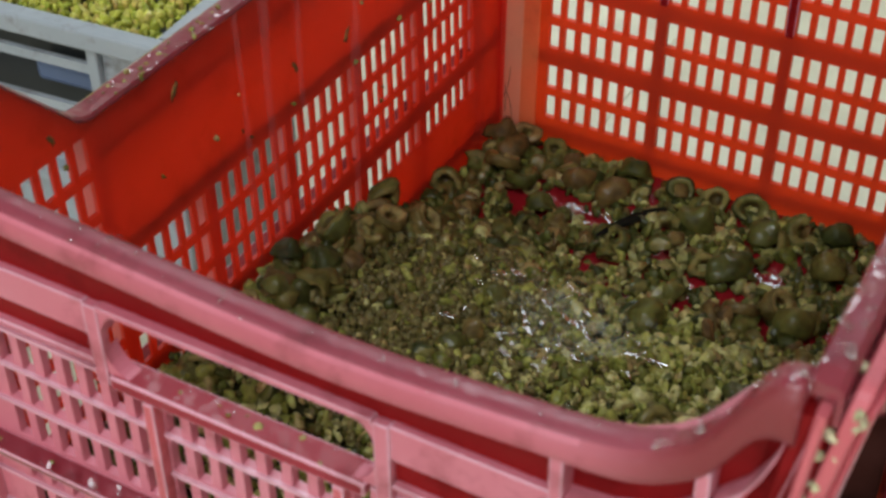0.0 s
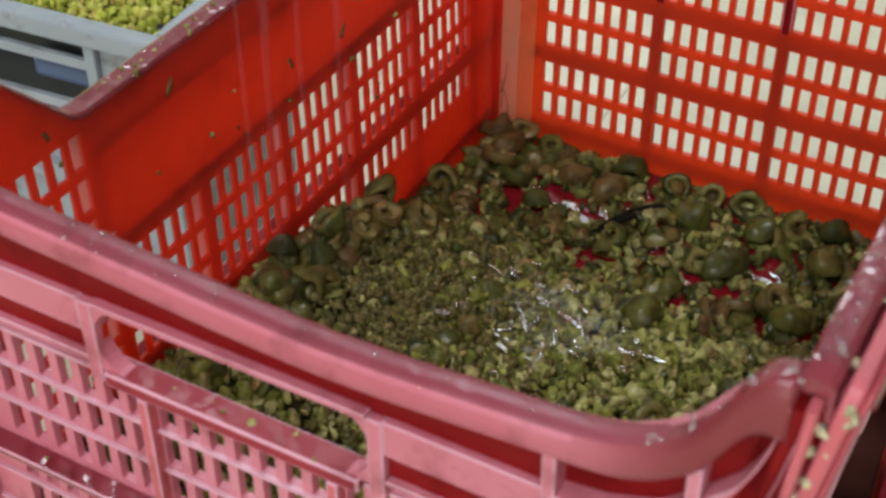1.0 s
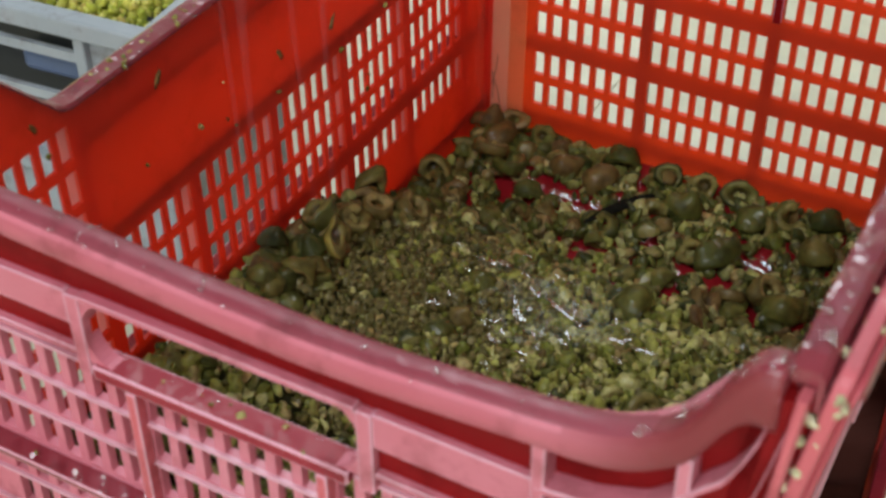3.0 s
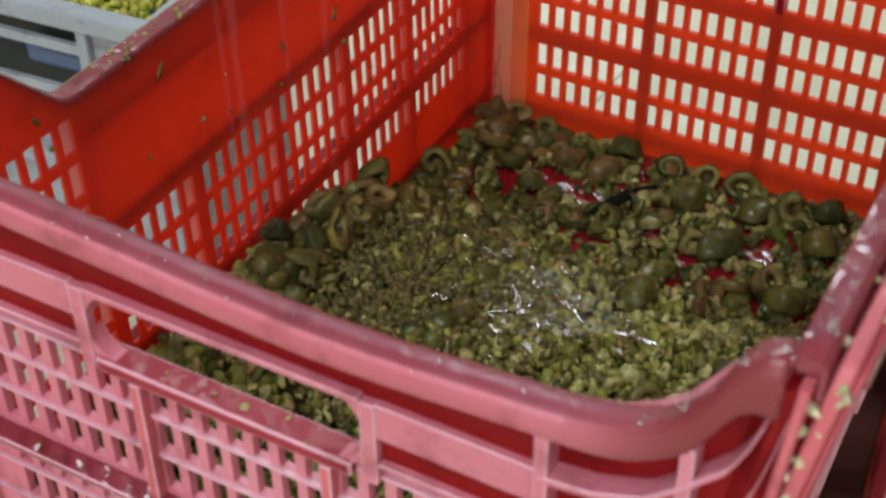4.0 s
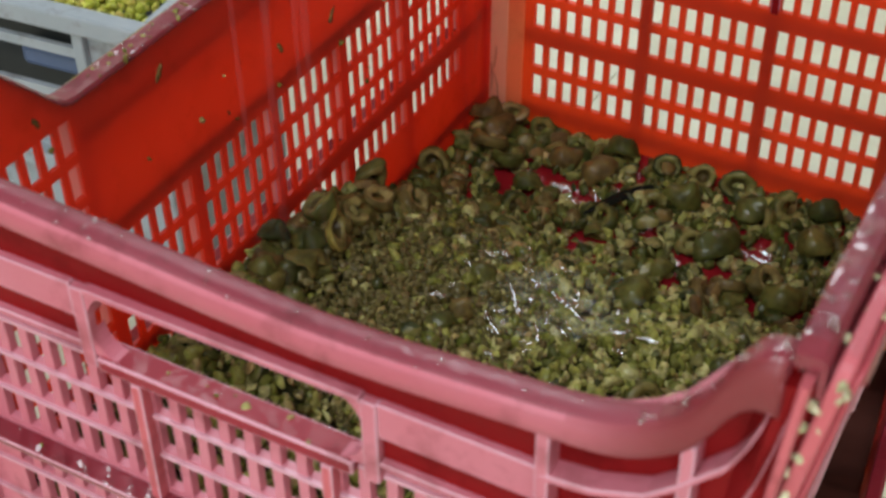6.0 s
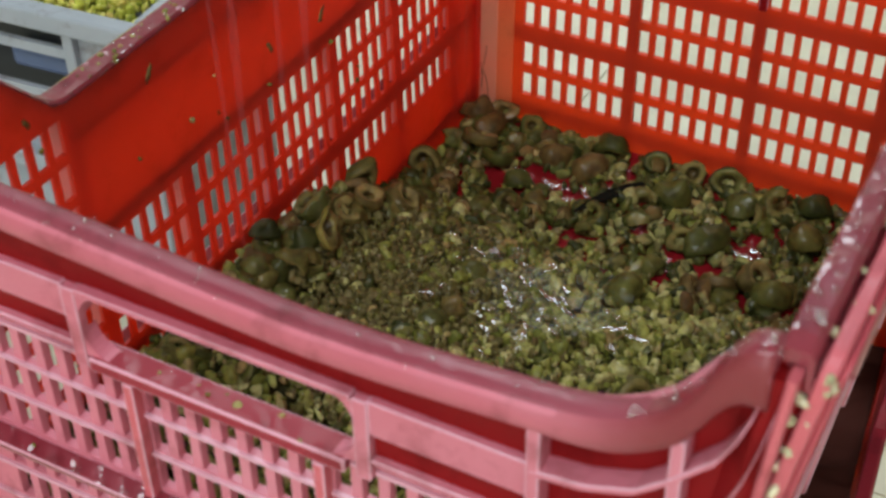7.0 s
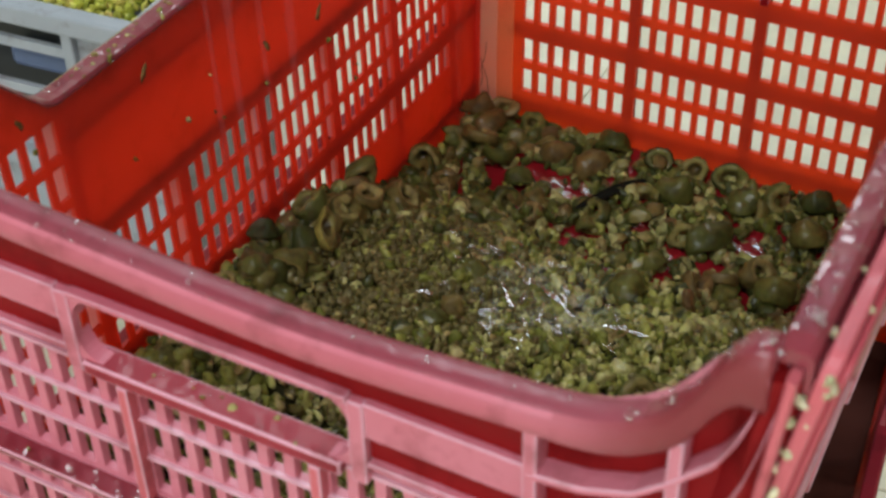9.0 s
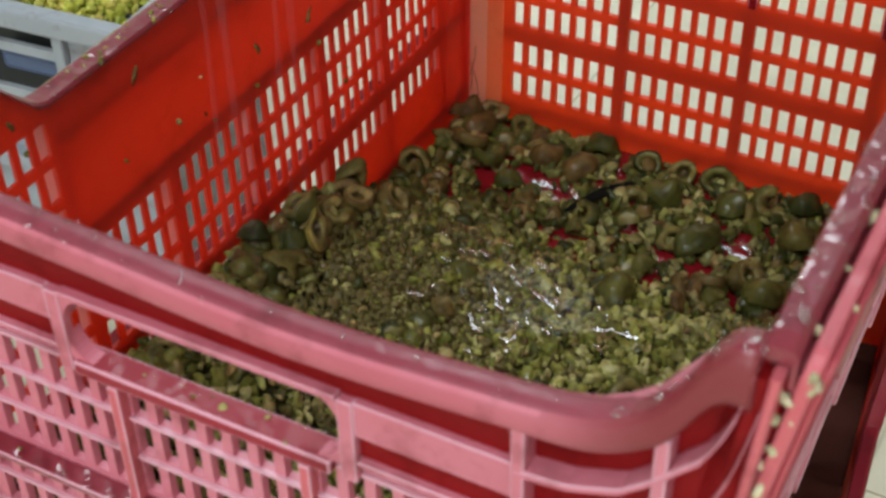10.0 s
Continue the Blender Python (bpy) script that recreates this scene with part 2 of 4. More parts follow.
# near-black red that stands for shade inside the lower crate
SHADEFILL = tile_material("shade_fill_dark", (0.050, 0.013, 0.009), (0.058, 0.016, 0.011), 0.9)
SHADEFILL.node_tree.nodes["Principled BSDF"].inputs["Specular IOR Level"].default_value = 0.08
# near-black that stands for the shade seen through the slots
SLOTSHADE = tile_material("slot_shade_black", (0.014, 0.017, 0.020), (0.018, 0.021, 0.024), 0.45)


# ---- mesh helpers ----
def part(name, bm, mat, parent=None, label="", smooth=False):
    me = bpy.data.meshes.new(name)
    bmesh.ops.recalc_face_normals(bm, faces=bm.faces)
    bm.to_mesh(me)
    bm.free()
    for mm in (mat if isinstance(mat, (list, tuple)) else [mat]):
        me.materials.append(mm)
    if smooth:
        me.polygons.foreach_set("use_smooth", [True] * len(me.polygons))
    ob = new(name, me)
    ob.parent = parent
    if label:
        tagged(ob, label)
    return ob


def box(bm, x0, x1, y0, y1, z0, z1, bevel=0.0):
    made = bmesh.ops.create_cube(bm, size=1.0)["verts"]
    for v in made:
        v.co = Vector((x0 + (v.co.x + 0.5) * (x1 - x0), y0 + (v.co.y + 0.5) * (y1 - y0), z0 + (v.co.z + 0.5) * (z1 - z0)))
    if bevel:
        edges = list({e for v in made for e in v.link_edges})
        bmesh.ops.bevel(bm, geom=edges, offset=bevel, segments=2, affect="EDGES", profile=0.5, material=1)


def lattice(us, zs, is_hole, d0, d1, place):
    """A slab over the breaks us by zs, with the open cells left out. place(u, z, d) gives the point."""
    bm, seen = bmesh.new(), {}

    def vert(i, j, d):
        k = (i, j, d)
        if k not in seen:
            seen[k] = bm.verts.new(place(us[i], zs[j], d))
        return seen[k]

    nu, nz = len(us) - 1, len(zs) - 1
    solid = [[not is_hole((us[i] + us[i + 1]) / 2, (zs[j] + zs[j + 1]) / 2) for j in range(nz)] for i in range(nu)]
    for i in range(nu):
        for j in range(nz):
            if not solid[i][j]:
                continue
            bm.faces.new([vert(i, j, d0), vert(i + 1, j, d0), vert(i + 1, j + 1, d0), vert(i, j + 1, d0)])
            bm.faces.new([vert(i, j, d1), vert(i, j + 1, d1), vert(i + 1, j + 1, d1), vert(i + 1, j, d1)])
            for (a, b, di, dj) in (((i, j), (i + 1, j), 0, -1), ((i + 1, j), (i + 1, j + 1), 1, 0), ((i + 1, j + 1), (i, j + 1), 0, 1), ((i, j + 1), (i, j), -1, 0)):
                m, n = i + di, j + dj
                if not (0 <= m < nu and 0 <= n < nz and solid[m][n]):
                    bm.faces.new([vert(*a, d0), vert(*a, d1), vert(*b, d1), vert(*b, d0)])
    return bm


def sweep(path, section, worn=()):
    """Extrudes the closed section (list of (d, dz)) along path: points (place, along) where place(d, dz) gives the vertex."""
    bm = bmesh.new()
    rings = [[bm.verts.new(place(d, dz)) for d, dz in section] for place in path]
    n = len(section)
    for a, b in zip(rings, rings[1:]):
        for k in range(n):
            f = bm.faces.new([a[k], a[(k + 1) % n], b[(k + 1) % n], b[k]])
            f.material_index = 1 if k in worn else (2 if worn and 3 <= k <= 5 else 0)
    bm.faces.new(rings[0])
    bm.faces.new(rings[-1][::-1])
    return bm


# ---- the red harvest crate ----
FLOOR = 0.045
WIDE, DEEP = 0.273, 0.4375      # inside, at the base
TOP = 0.343


def left_x(z):
    return -0.0145 * z


def right_x(z):
    return WIDE + 0.1124 * (z - FLOOR)


def back_y(z):
    return 0.032 * z


def front_y(z):
    return -DEEP


def interp(v, pts):
    return float(np.interp(v, [p[0] for p in pts], [p[1] for p in pts]))


_END = [(-0.004, 0.340), (0.002, 0.337), (0.008, 0.327), (0.014, 0.315), (0.022, 0.307), (0.032, 0.302), (0.045, 0.2985), (0.070, 0.2970),
        (0.105, 0.2952), (0.140, 0.2930), (0.172, 0.2918), (0.200, 0.2928), (0.230, 0.2952), (0.250, 0.2968), (0.262, 0.2988), (0.270, 0.3016), (0.277, 0.3060), (0.284, 0.3122),
        (0.290, 0.3204), (0.2925, 0.3268), (0.2945, 0.3334), (0.2968, 0.3376), (0.299, 0.3392), (0.302, 0.3397), (0.309, 0.3397)]
CURVED = ([(0.2465, 0.2725), (0.262, 0.2745), (0.276, 0.2800), (0.2866, 0.2900), (0.2906, 0.2950), (0.297, 0.3022), (0.3015, 0.3131), (0.304, 0.3216), (0.3062, 0.3354)],
          [(0.2465, 0.252), (0.262, 0.253), (0.276, 0.256), (0.288, 0.264), (0.298, 0.280), (0.305, 0.302), (0.309, 0.325)])
_ux = np.linspace(-0.004, 0.309, 158)
_uz = np.interp(_ux, [p[0] for p in _END], [p[1] for p in _END])
_uz = np.convolve(np.pad(_uz, 2, mode="edge"), np.ones(5) / 5, mode="valid")
END_TOP = list(zip(_ux.tolist(), _uz.tolist()))
LEFT_TOP = [(-DEEP, TOP), (-0.430, 0.338), (-0.352, 0.2565), (-0.346, 0.2544), (-0.092, 0.2544), (-0.086, 0.2565), (-0.012, TOP), (0.012, TOP)]
RIGHT_TOP = [(-DEEP - 0.0075, 0.3395), (-DEEP - 0.003, 0.3415), (-0.432, 0.3425), (-0.418, TOP), (-0.330, TOP), (-0.322, 0.340), (-0.250, 0.2565), (-0.244, 0.2544), (-0.150, 0.2544), (-0.086, 0.2565), (-0.012, TOP), (0.012, TOP)]


def holes_of(columns, rows):
    def test(u, z):
        return any(a < u < b and any(c < z < d for c, d in rs) for a, b, rs in columns)
    return test


def breaks(values, lo, hi):
    out = sorted({round(v, 5) for v in values if lo <= v <= hi} | {lo, hi})
    return out


def end_wall(crate, y_of, sign, rows, name):
    """A short wall across the crate; sign is +1 at the back, -1 at the front."""
    cols, us = [], [u for u, _ in END_TOP[::4]]
    for start in (0.0294, 0.1029, 0.1764):
        for c in range(7):
            a = start + c * 0.0100
            gap = 0.0066 if sign > 0 else 0.0060
            cols.append((a, a + gap, rows))
            us += [a, a + gap]
    slot = (0.0790, 0.1870, 0.2400, 0.2676)
    turn = 0.0125
    steps = [turn * (1 - math.cos(k * math.pi / 16)) for k in range(9)]
    us += [slot[0] + v for v in steps] + [slot[1] - v for v in steps]
    zs = [v for r in rows for v in r] + [slot[2] + v for v in steps] + [slot[3] - v for v in steps] + [0.283]
    us, zs = breaks(us, -0.004, 0.309), breaks(zs, 0.040, 0.343)
    small = holes_of(cols, rows)

    def is_hole(u, z):
        if z > 0.29:
            return False
        inside = slot[0] < u < slot[1] and slot[2] < z < slot[3]
        du, dz = max(slot[0] + turn - u, u - slot[1] + turn, 0.0), max(slot[2] + turn - z, z - slot[3] + turn, 0.0)
        return (inside and du * du + dz * dz < turn * turn) or small(u, z)

    def place(u, z, d):
        if z > 0.3:
            z = interp(u, END_TOP) - 0.001
        x = u if u < 0.2464 else 0.2464 + (u - 0.2464) / 0.0626 * (right_x(z) + 0.003 - 0.2464)
        return Vector((x, y_of(z) + sign * d, z))

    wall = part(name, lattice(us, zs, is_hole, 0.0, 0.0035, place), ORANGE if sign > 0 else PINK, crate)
    # rim: rounded top with a turned-down lip, deeper where it climbs to the corner
    sect = [(0.0, -0.0014), (0.0006, -0.0003), (0.0020, 0.0005), (0.0050, 0.0009), (0.0082, 0.0006), (0.0098, -0.0004), (0.0110, -0.0018), (0.0117, -0.0036), (0.0119, -0.0056), (0.0119, -0.0082), (0.0112, -0.0089), (0.0102, -0.0082), (0.0098, -0.0035), (0.0, -0.0045)]
    xs = [-0.004 + 0.3105 * k / 104 for k in range(105)]

    def ring(x):
        z0 = interp(x, END_TOP)
        deep = interp(x, [(0.245, 1.0), (0.262, 1.25), (0.280, 1.6), (0.292, 2.1), (0.306, 2.4)])
        return lambda d, dz: Vector((x, y_of(0.3) + sign * d, z0 + (dz if dz > -0.0030 else -0.0030 + (dz + 0.0030) * deep)))
    rolled = bmesh.new()
    rings = [[rolled.verts.new(ring(x)(d, dz)) for d, dz in sect] for x in xs]
    for q, (a, b) in enumerate(zip(rings, rings[1:])):
        for k in range(len(sect)):
            f = rolled.faces.new([a[k], a[(k + 1) % len(sect)], b[(k + 1) % len(sect)], b[k]])
            f.smooth = True
            if k < 5 or k > 11:
                f.material_index = 3 if xs[q] > 0.276 else 0
            else:
                f.material_index = 2 if k == 5 and xs[q] < 0.25 else 1
    rolled.faces.new(rings[0])
    rolled.faces.new(rings[-1][::-1])
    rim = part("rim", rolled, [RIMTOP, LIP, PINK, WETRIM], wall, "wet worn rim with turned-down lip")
    # proud horizontal bands and ledges on the outer face
    o = 0.0035
    # dark plates paint the shade of the hollow under the rim
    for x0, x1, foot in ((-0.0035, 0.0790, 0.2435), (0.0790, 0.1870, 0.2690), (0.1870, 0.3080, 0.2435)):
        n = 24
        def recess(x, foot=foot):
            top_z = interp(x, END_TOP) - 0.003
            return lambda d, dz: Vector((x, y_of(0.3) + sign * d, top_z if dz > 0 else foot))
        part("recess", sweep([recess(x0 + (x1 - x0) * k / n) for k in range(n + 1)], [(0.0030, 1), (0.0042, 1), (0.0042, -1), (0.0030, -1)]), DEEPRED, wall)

    def slab(nm, x0, x1, z0, z1, out, mat, bev=0.0006):
        bm = bmesh.new()
        ya, yb = y_of(z0) + sign * o, y_of(z0) + sign * out
        box(bm, x0, x1, min(ya, yb), max(ya, yb), z0, z1, bev)
        return part(nm, bm, [mat, WORNGLINT], wall)
    for x0, x1 in ((-0.003, 0.0790), (0.1925, 0.2465)):
        slab("band", x0, x1, 0.2555, 0.2694, 0.0072, PINK)
        slab("ledge", x0, x1, 0.2425, 0.2445, 0.0072, PINK)
    slab("band", 0.0845, 0.1870, 0.2676, 0.2699, 0.0080, PINK, 0.0004)
    # curved ribs that follow the rim up to the corner
    for line in CURVED:
        pts = [line[0][0] + (line[-1][0] - line[0][0]) * k / 24 for k in range(25)]

        def bend(x, line=line):
            z0 = interp(x, line)
            return lambda d, dz: Vector((x, y_of(0.3) + sign * d, z0 + dz))
        part("curved_rib", sweep([bend(x) for x in pts], [(o, 0.0), (0.0112, 0.0), (0.0118, -0.0006), (0.0118, -0.0022), (o, -0.0026)], (1,)), [PINK, WORNGLINT, PINK], wall)
    bm = bmesh.new()
    ya, yb = sorted((y_of(0.24) - sign * 0.002, y_of(0.24) + sign * 0.0085))
    box(bm, 0.0855, 0.1835, ya, yb, 0.2350, 0.2407, 0.0009)
    part("slot_sill", bm, [WETRED, WORNGLINT], wall, "wet broad sill of the hand slot")
    for x0 in (0.0790, 0.1870):
        slab("slot_cheek", x0, x0 + 0.0055, 0.2350, 0.2688, 0.0076, PINK)
    for cx, cz, sx, sz in ((0.0845, 0.2676, 1, -1), (0.1870, 0.2676, -1, -1), (0.0845, 0.2405, 1, 1), (0.1870, 0.2405, -1, 1)):
        bm = bmesh.new()
        rad = 0.0105
        arc = [(cx, cz)] + [(cx + sx * rad * (1 - math.sin(k * math.pi / 16)), cz + sz * rad * (1 - math.cos(k * math.pi / 16))) for k in range(9)]
        rings = [[bm.verts.new((x, y_of(z) + sign * d, z)) for x, z in arc] for d in (0.0002, 0.0068)]
        bm.faces.new(rings[0])
        bm.faces.new(rings[1][::-1])
        for k in range(len(arc)):
            bm.faces.new([rings[0][k], rings[0][(k + 1) % len(arc)], rings[1][(k + 1) % len(arc)], rings[1][k]])
        part("fillet", bm, PINK, wall)
    for x in (0.0980, 0.1715, 0.2450):
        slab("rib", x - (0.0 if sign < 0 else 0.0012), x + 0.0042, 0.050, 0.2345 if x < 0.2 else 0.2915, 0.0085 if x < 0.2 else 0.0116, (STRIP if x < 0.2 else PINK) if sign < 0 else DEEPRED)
    slab("rib", 0.2845, 0.2885, 0.235, 0.3030, 0.0112, PINK)
    bm = bmesh.new()      # upright flange of the corner, leaning with the side
    rings = []
    for q in range(11):
        z = 0.060 + 0.275 * q / 10
        a, b, deep = 0.3070 + 0.080 * (z - 0.3006), 0.3122 + 0.080 * (z - 0.330), 0.0115
        rings.append([bm.verts.new((x, y_of(z) + sign * d, z)) for x, d in ((a, 0.002), (a, deep - 0.0008), (a + 0.0007, deep), (b - 0.0007, deep), (b, deep - 0.0008), (b, 0.002))])
    for a, b in zip(rings, rings[1:]):
        for q in range(6):
            bm.faces.new([a[q], a[(q + 1) % 6], b[(q + 1) % 6], b[q]])
    bm.faces.new(rings[0])
    bm.faces.new(rings[-1][::-1])
    part("flange", bm, STRIP, wall)
    slab("rib", 0.0085, 0.0125, 0.050, 0.288, 0.0085, PINK)
    for z in ((0.1790, 0.1165, 0.0545) if sign < 0 else (0.2050, 0.1565, 0.1080, 0.0560)):
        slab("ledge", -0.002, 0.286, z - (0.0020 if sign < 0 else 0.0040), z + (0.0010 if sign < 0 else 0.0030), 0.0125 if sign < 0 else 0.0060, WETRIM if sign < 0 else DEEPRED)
    # pale ridges between the rows, their glint put into the colour
    for r in rows:
        if sign < 0 and r[1] < 0.236:
            slab("row_ridge", 0.012, 0.284, r[1] + 0.0008, r[1] + 0.0022, 0.0050, WORNGLINT, 0.0)
    return wall


def side_wall(crate, x_of, sign, top, name):
    """A long wall; sign is -1 on one side, +1 on the other."""
    w, h = 0.0065, 0.0162
    low = [(0.1099 - h, 0.1099), (0.1377 - h, 0.1377), (0.1587 - h, 0.1587), (0.1797 - h, 0.1797)]
    high = [(0.2068 - h, 0.2068), (0.2278 - h, 0.2278), (0.2489 - h, 0.2489)]
    cols, us = [], [u for u, _ in top]
    for start in (-0.0898, -0.1534, -0.2165, -0.2785, -0.3422):
        for c in range(6):
            a = start + c * 0.0099
            rows = low + (high if a > -0.078 and start > -0.1 else [])
            cols.append((a, a + w, rows))
    for c in range(6):
        a = -0.4066 + c * 0.0099
        cols.append((a, a + w, low + high))
    for a, b, _ in cols:
        us += [a, b]
    zs = [v for r in low + high for v in r]
    us, zs = breaks(us, -DEEP, 0.012), breaks(zs + [0.2525], 0.040, 0.343)
    small = holes_of(cols, None)

    def is_hole(u, z):
        return z < 0.2525 and small(u, z)

    def place(u, z, d):
        if z > 0.26:
            z = interp(u, top) - 0.001
        return Vector((x_of(z) + sign * d, min(u, back_y(z) + 0.0035), z))

    wall = part(name, lattice(us, zs, is_hole, 0.0, 0.0020, place), RED if sign < 0 else PINK, crate)
    sect = [(0.0, 0.0), (0.001, 0.0012), (0.0095, 0.0012), (0.0118, -0.0002), (0.0122, -0.0035), (0.0118, -0.0105), (0.0098, -0.0105), (0.0095, -0.003), (0.0, -0.003)]
    if sign > 0:
        sect = [(d * 0.72, z) for d, z in sect]
    lo, hi = -DEEP - (0.0071 if sign > 0 else 0.001), 0.012
    ys = [lo + (hi - lo) * k / 90 for k in range(91)]

    def ring(y):
        z0 = interp(y, top)
        return lambda d, dz: Vector((x_of(z0) + sign * d, y, z0 + dz))
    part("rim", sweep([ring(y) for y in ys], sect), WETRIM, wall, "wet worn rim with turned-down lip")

    def slab(nm, y0, y1, z0, z1, out, mat, bev=0.0008):
        bm = bmesh.new()
        xa, xb = x_of(z0) + sign * 0.0020, x_of(z0) + sign * out
        box(bm, min(xa, xb), max(xa, xb), y0, y1, z0, z1, bev)
        for v in bm.verts:      # follow the wall's lean
            v.co.x += x_of(v.co.z) - x_of(z0)
        return part(nm, bm, [mat, WORNGLINT], wall)
    for y in (-0.3470, -0.2825, -0.2210, -0.1575, -0.0942, -0.0290, -0.4100):
        slab("rib", y - (0.0 if sign > 0 else 0.0012), y + 0.0036, 0.050, 0.188 if -0.346 < y < -0.085 else 0.245, 0.0105, PINK if sign > 0 else SALMON)
    for z, out in ((0.0600, 0.009), (0.1155, 0.0105), (0.1860, 0.0105), (0.2370, 0.0150)):
        thick = 0.0022 if sign > 0 else 0.0036
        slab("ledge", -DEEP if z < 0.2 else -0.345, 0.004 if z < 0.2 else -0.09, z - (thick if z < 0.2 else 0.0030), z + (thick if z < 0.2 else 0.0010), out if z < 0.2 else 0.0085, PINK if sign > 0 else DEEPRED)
    if sign > 0:
        slab("ledge", -DEEP, -0.20, 0.262, 0.270, 0.0150, RIBRED)
        # outer ridge beside the rim: a groove and a raised bar that fold down round the corner
        line = [(-0.325 - 0.112 * k / 10, 0.3405, 0.0, 1.0) for k in range(11)]
        line += [(-0.437 - 0.008 * math.sin(k * math.pi / 12), 0.3325 + 0.008 * math.cos(k * math.pi / 12), -math.sin(k * math.pi / 12), math.cos(k * math.pi / 12)) for k in range(1, 7)]
        line += [(-0.445, 0.3325 - 0.230 * k / 10, -1.0, 0.0) for k in range(1, 11)]
        # groove and step get a darker red that paints in their shade
        for named, mat, bar in (("groove", RIMFACE, ((-0.0100, -0.0055), (0.0002, -0.0055), (0.0002, -0.0085), (-0.0100, -0.0085))),
                                ("ridge", STRIP, ((0.0, -0.0095), (0.0, -0.0006), (0.0006, 0.0), (0.0036, 0.0), (0.0042, -0.0006), (0.0042, -0.0095))),
                                ("ridge_step", RIMFACE, ((0.0043, -0.0100), (0.0043, -0.0022), (0.0050, -0.0018), (0.0060, -0.0022), (0.0063, -0.0030), (0.0063, -0.0100)))):
            part(named, sweep([(lambda d, n, y=y, z=z, ny=ny, nz=nz: Vector((0.3165 + 0.155 * (z - 0.3405) + d, y + n * ny, z + n * nz))) for y, z, ny, nz in line], bar), mat, wall)
    return wall


def corner_post(crate, x, y, sx, sy, top):
    """Hollow quarter-round post that ties two walls."""
    bm = bmesh.new()
    rings = []
    for z in (0.040, 0.12, 0.20, 0.28, top):
        cx = (left_x(z) if sx < 0 else right_x(z)) + sx * 0.001
        cy = (back_y(z) if sy > 0 else front_y(z)) + sy * 0.001
        ring = []
        for k in range(7):
            a = math.pi / 2 * k / 6
            ring.append(bm.verts.new((cx + sx * 0.0085 * math.cos(a), cy + sy * 0.0085 * math.sin(a), z)))
        for k in range(7):
            a = math.pi / 2 * (6 - k) / 6
            ring.append(bm.verts.new((cx - sx * 0.008 + sx * 0.0085 * math.cos(a), cy - sy * 0.008 + sy * 0.0085 * math.sin(a), z)))
        rings.append(ring)
    n = len(rings[0])
    for a, b in zip(rings, rings[1:]):
        for k in range(n):
            bm.faces.new([a[k], a[(k + 1) % n], b[(k + 1) % n], b[k]])
    bm.faces.new(rings[0])
    bm.faces.new(rings[-1])
    # front posts take the darkened red in place of their shade
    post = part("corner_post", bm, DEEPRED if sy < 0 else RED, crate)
    for turn_by in ((20, 45, 70) if sy < 0 and sx < 0 else ()):      # flutes round the outer corner
        bm = bmesh.new()
        lines = []
        for k in range(9):
            z = 0.10 + (top - 0.014 - 0.10) * k / 8
            cx, cy = (left_x(z) if sx < 0 else right_x(z)) - sx * 0.002, front_y(z) + 0.002
            a = radians(turn_by)
            out = Vector((sx * math.cos(a), -math.sin(a), 0))
            across = Vector((-out.y, out.x, 0)) * 0.0011
            far = 0.0165 + 0.0015 * math.sin(k * 0.4)
            c0 = Vector((cx, cy, z))
            lines.append([bm.verts.new(c0 + out * 0.006 - across), bm.verts.new(c0 + out * far - across), bm.verts.new(c0 + out * far + across), bm.verts.new(c0 + out * 0.006 + across)])
        for a, b in zip(lines, lines[1:]):
            for k in range(4):
                f = bm.faces.new([a[k], a[(k + 1) % 4], b[(k + 1) % 4], b[k]])
                f.material_index = 1 if k == 1 else 0
        bm.faces.new(lines[0])
        bm.faces.new(lines[-1][::-1])
        part("flute", bm, [DEEPRED if sx > 0 else RIBRED, DEEPRED if sx > 0 else WORNGLINT], post)
    return post


def plastic_crate():
    crate = tagged(new("plastic_crate"), "red perforated plastic harvest crate, wet, holding olive pieces", "crate", "stacked red crates")
    h = 0.0158
    back_rows = [(t - h, t) for t in (0.0804, 0.1015, 0.1289, 0.1500, 0.1774, 0.1985, 0.2225)]
    front_rows = [(t - 0.0158, t) for t in (0.0740, 0.0928, 0.1116, 0.1370, 0.1558, 0.1746, 0.1982, 0.2170, 0.2348)]
    end_wall(crate, back_y, 1, back_rows, "end_wall")
    end_wall(crate, front_y, -1, front_rows, "end_wall")
    side_wall(crate, left_x, -1, LEFT_TOP, "side_wall")
    side_wall(crate, right_x, 1, RIGHT_TOP, "side_wall")
    for sx in (-1, 1):
        for sy in (-1, 1):
            corner_post(crate, 0, 0, sx, sy, 0.332)
    for x0, x1 in ((-0.0150, -0.0010),):
        bm = bmesh.new()
        box(bm, x0, x1, -0.4505, -0.4360, 0.3240, 0.3372, 0.003)
        part("corner_cap", bm, [WETRIM, WETRIM], crate)
    # two thin strips added to paint the light beside the corner
    bm = bmesh.new()
    box(bm, 0.0015, 0.0130, 0.0, 0.0015, 0.050, 0.300, 0.0005)
    for v in bm.verts:
        v.co.y += back_y(v.co.z) - 0.0025
    part("corner_panel", bm, [PEACH, PEACH], crate, "pale strip beside the corner, lit look in its colour")
    bm = bmesh.new()
    box(bm, 0.0132, 0.0240, 0.0, 0.0013, 0.050, 0.300, 0.0005)
    for v in bm.verts:
        v.co.y += back_y(v.co.z) - 0.0025
    part("corner_panel", bm, [AMBER, AMBER], crate, "orange strip beside the corner, lit look in its colour")
    bm = bmesh.new()
    box(bm, -0.003, WIDE + 0.003, -DEEP - 0.002, 0.003, 0.040, FLOOR, 0.001)
    part("base", bm, [BASERED, BASERED], crate, "wet glossy red base")
    return crate


crate = plastic_crate()
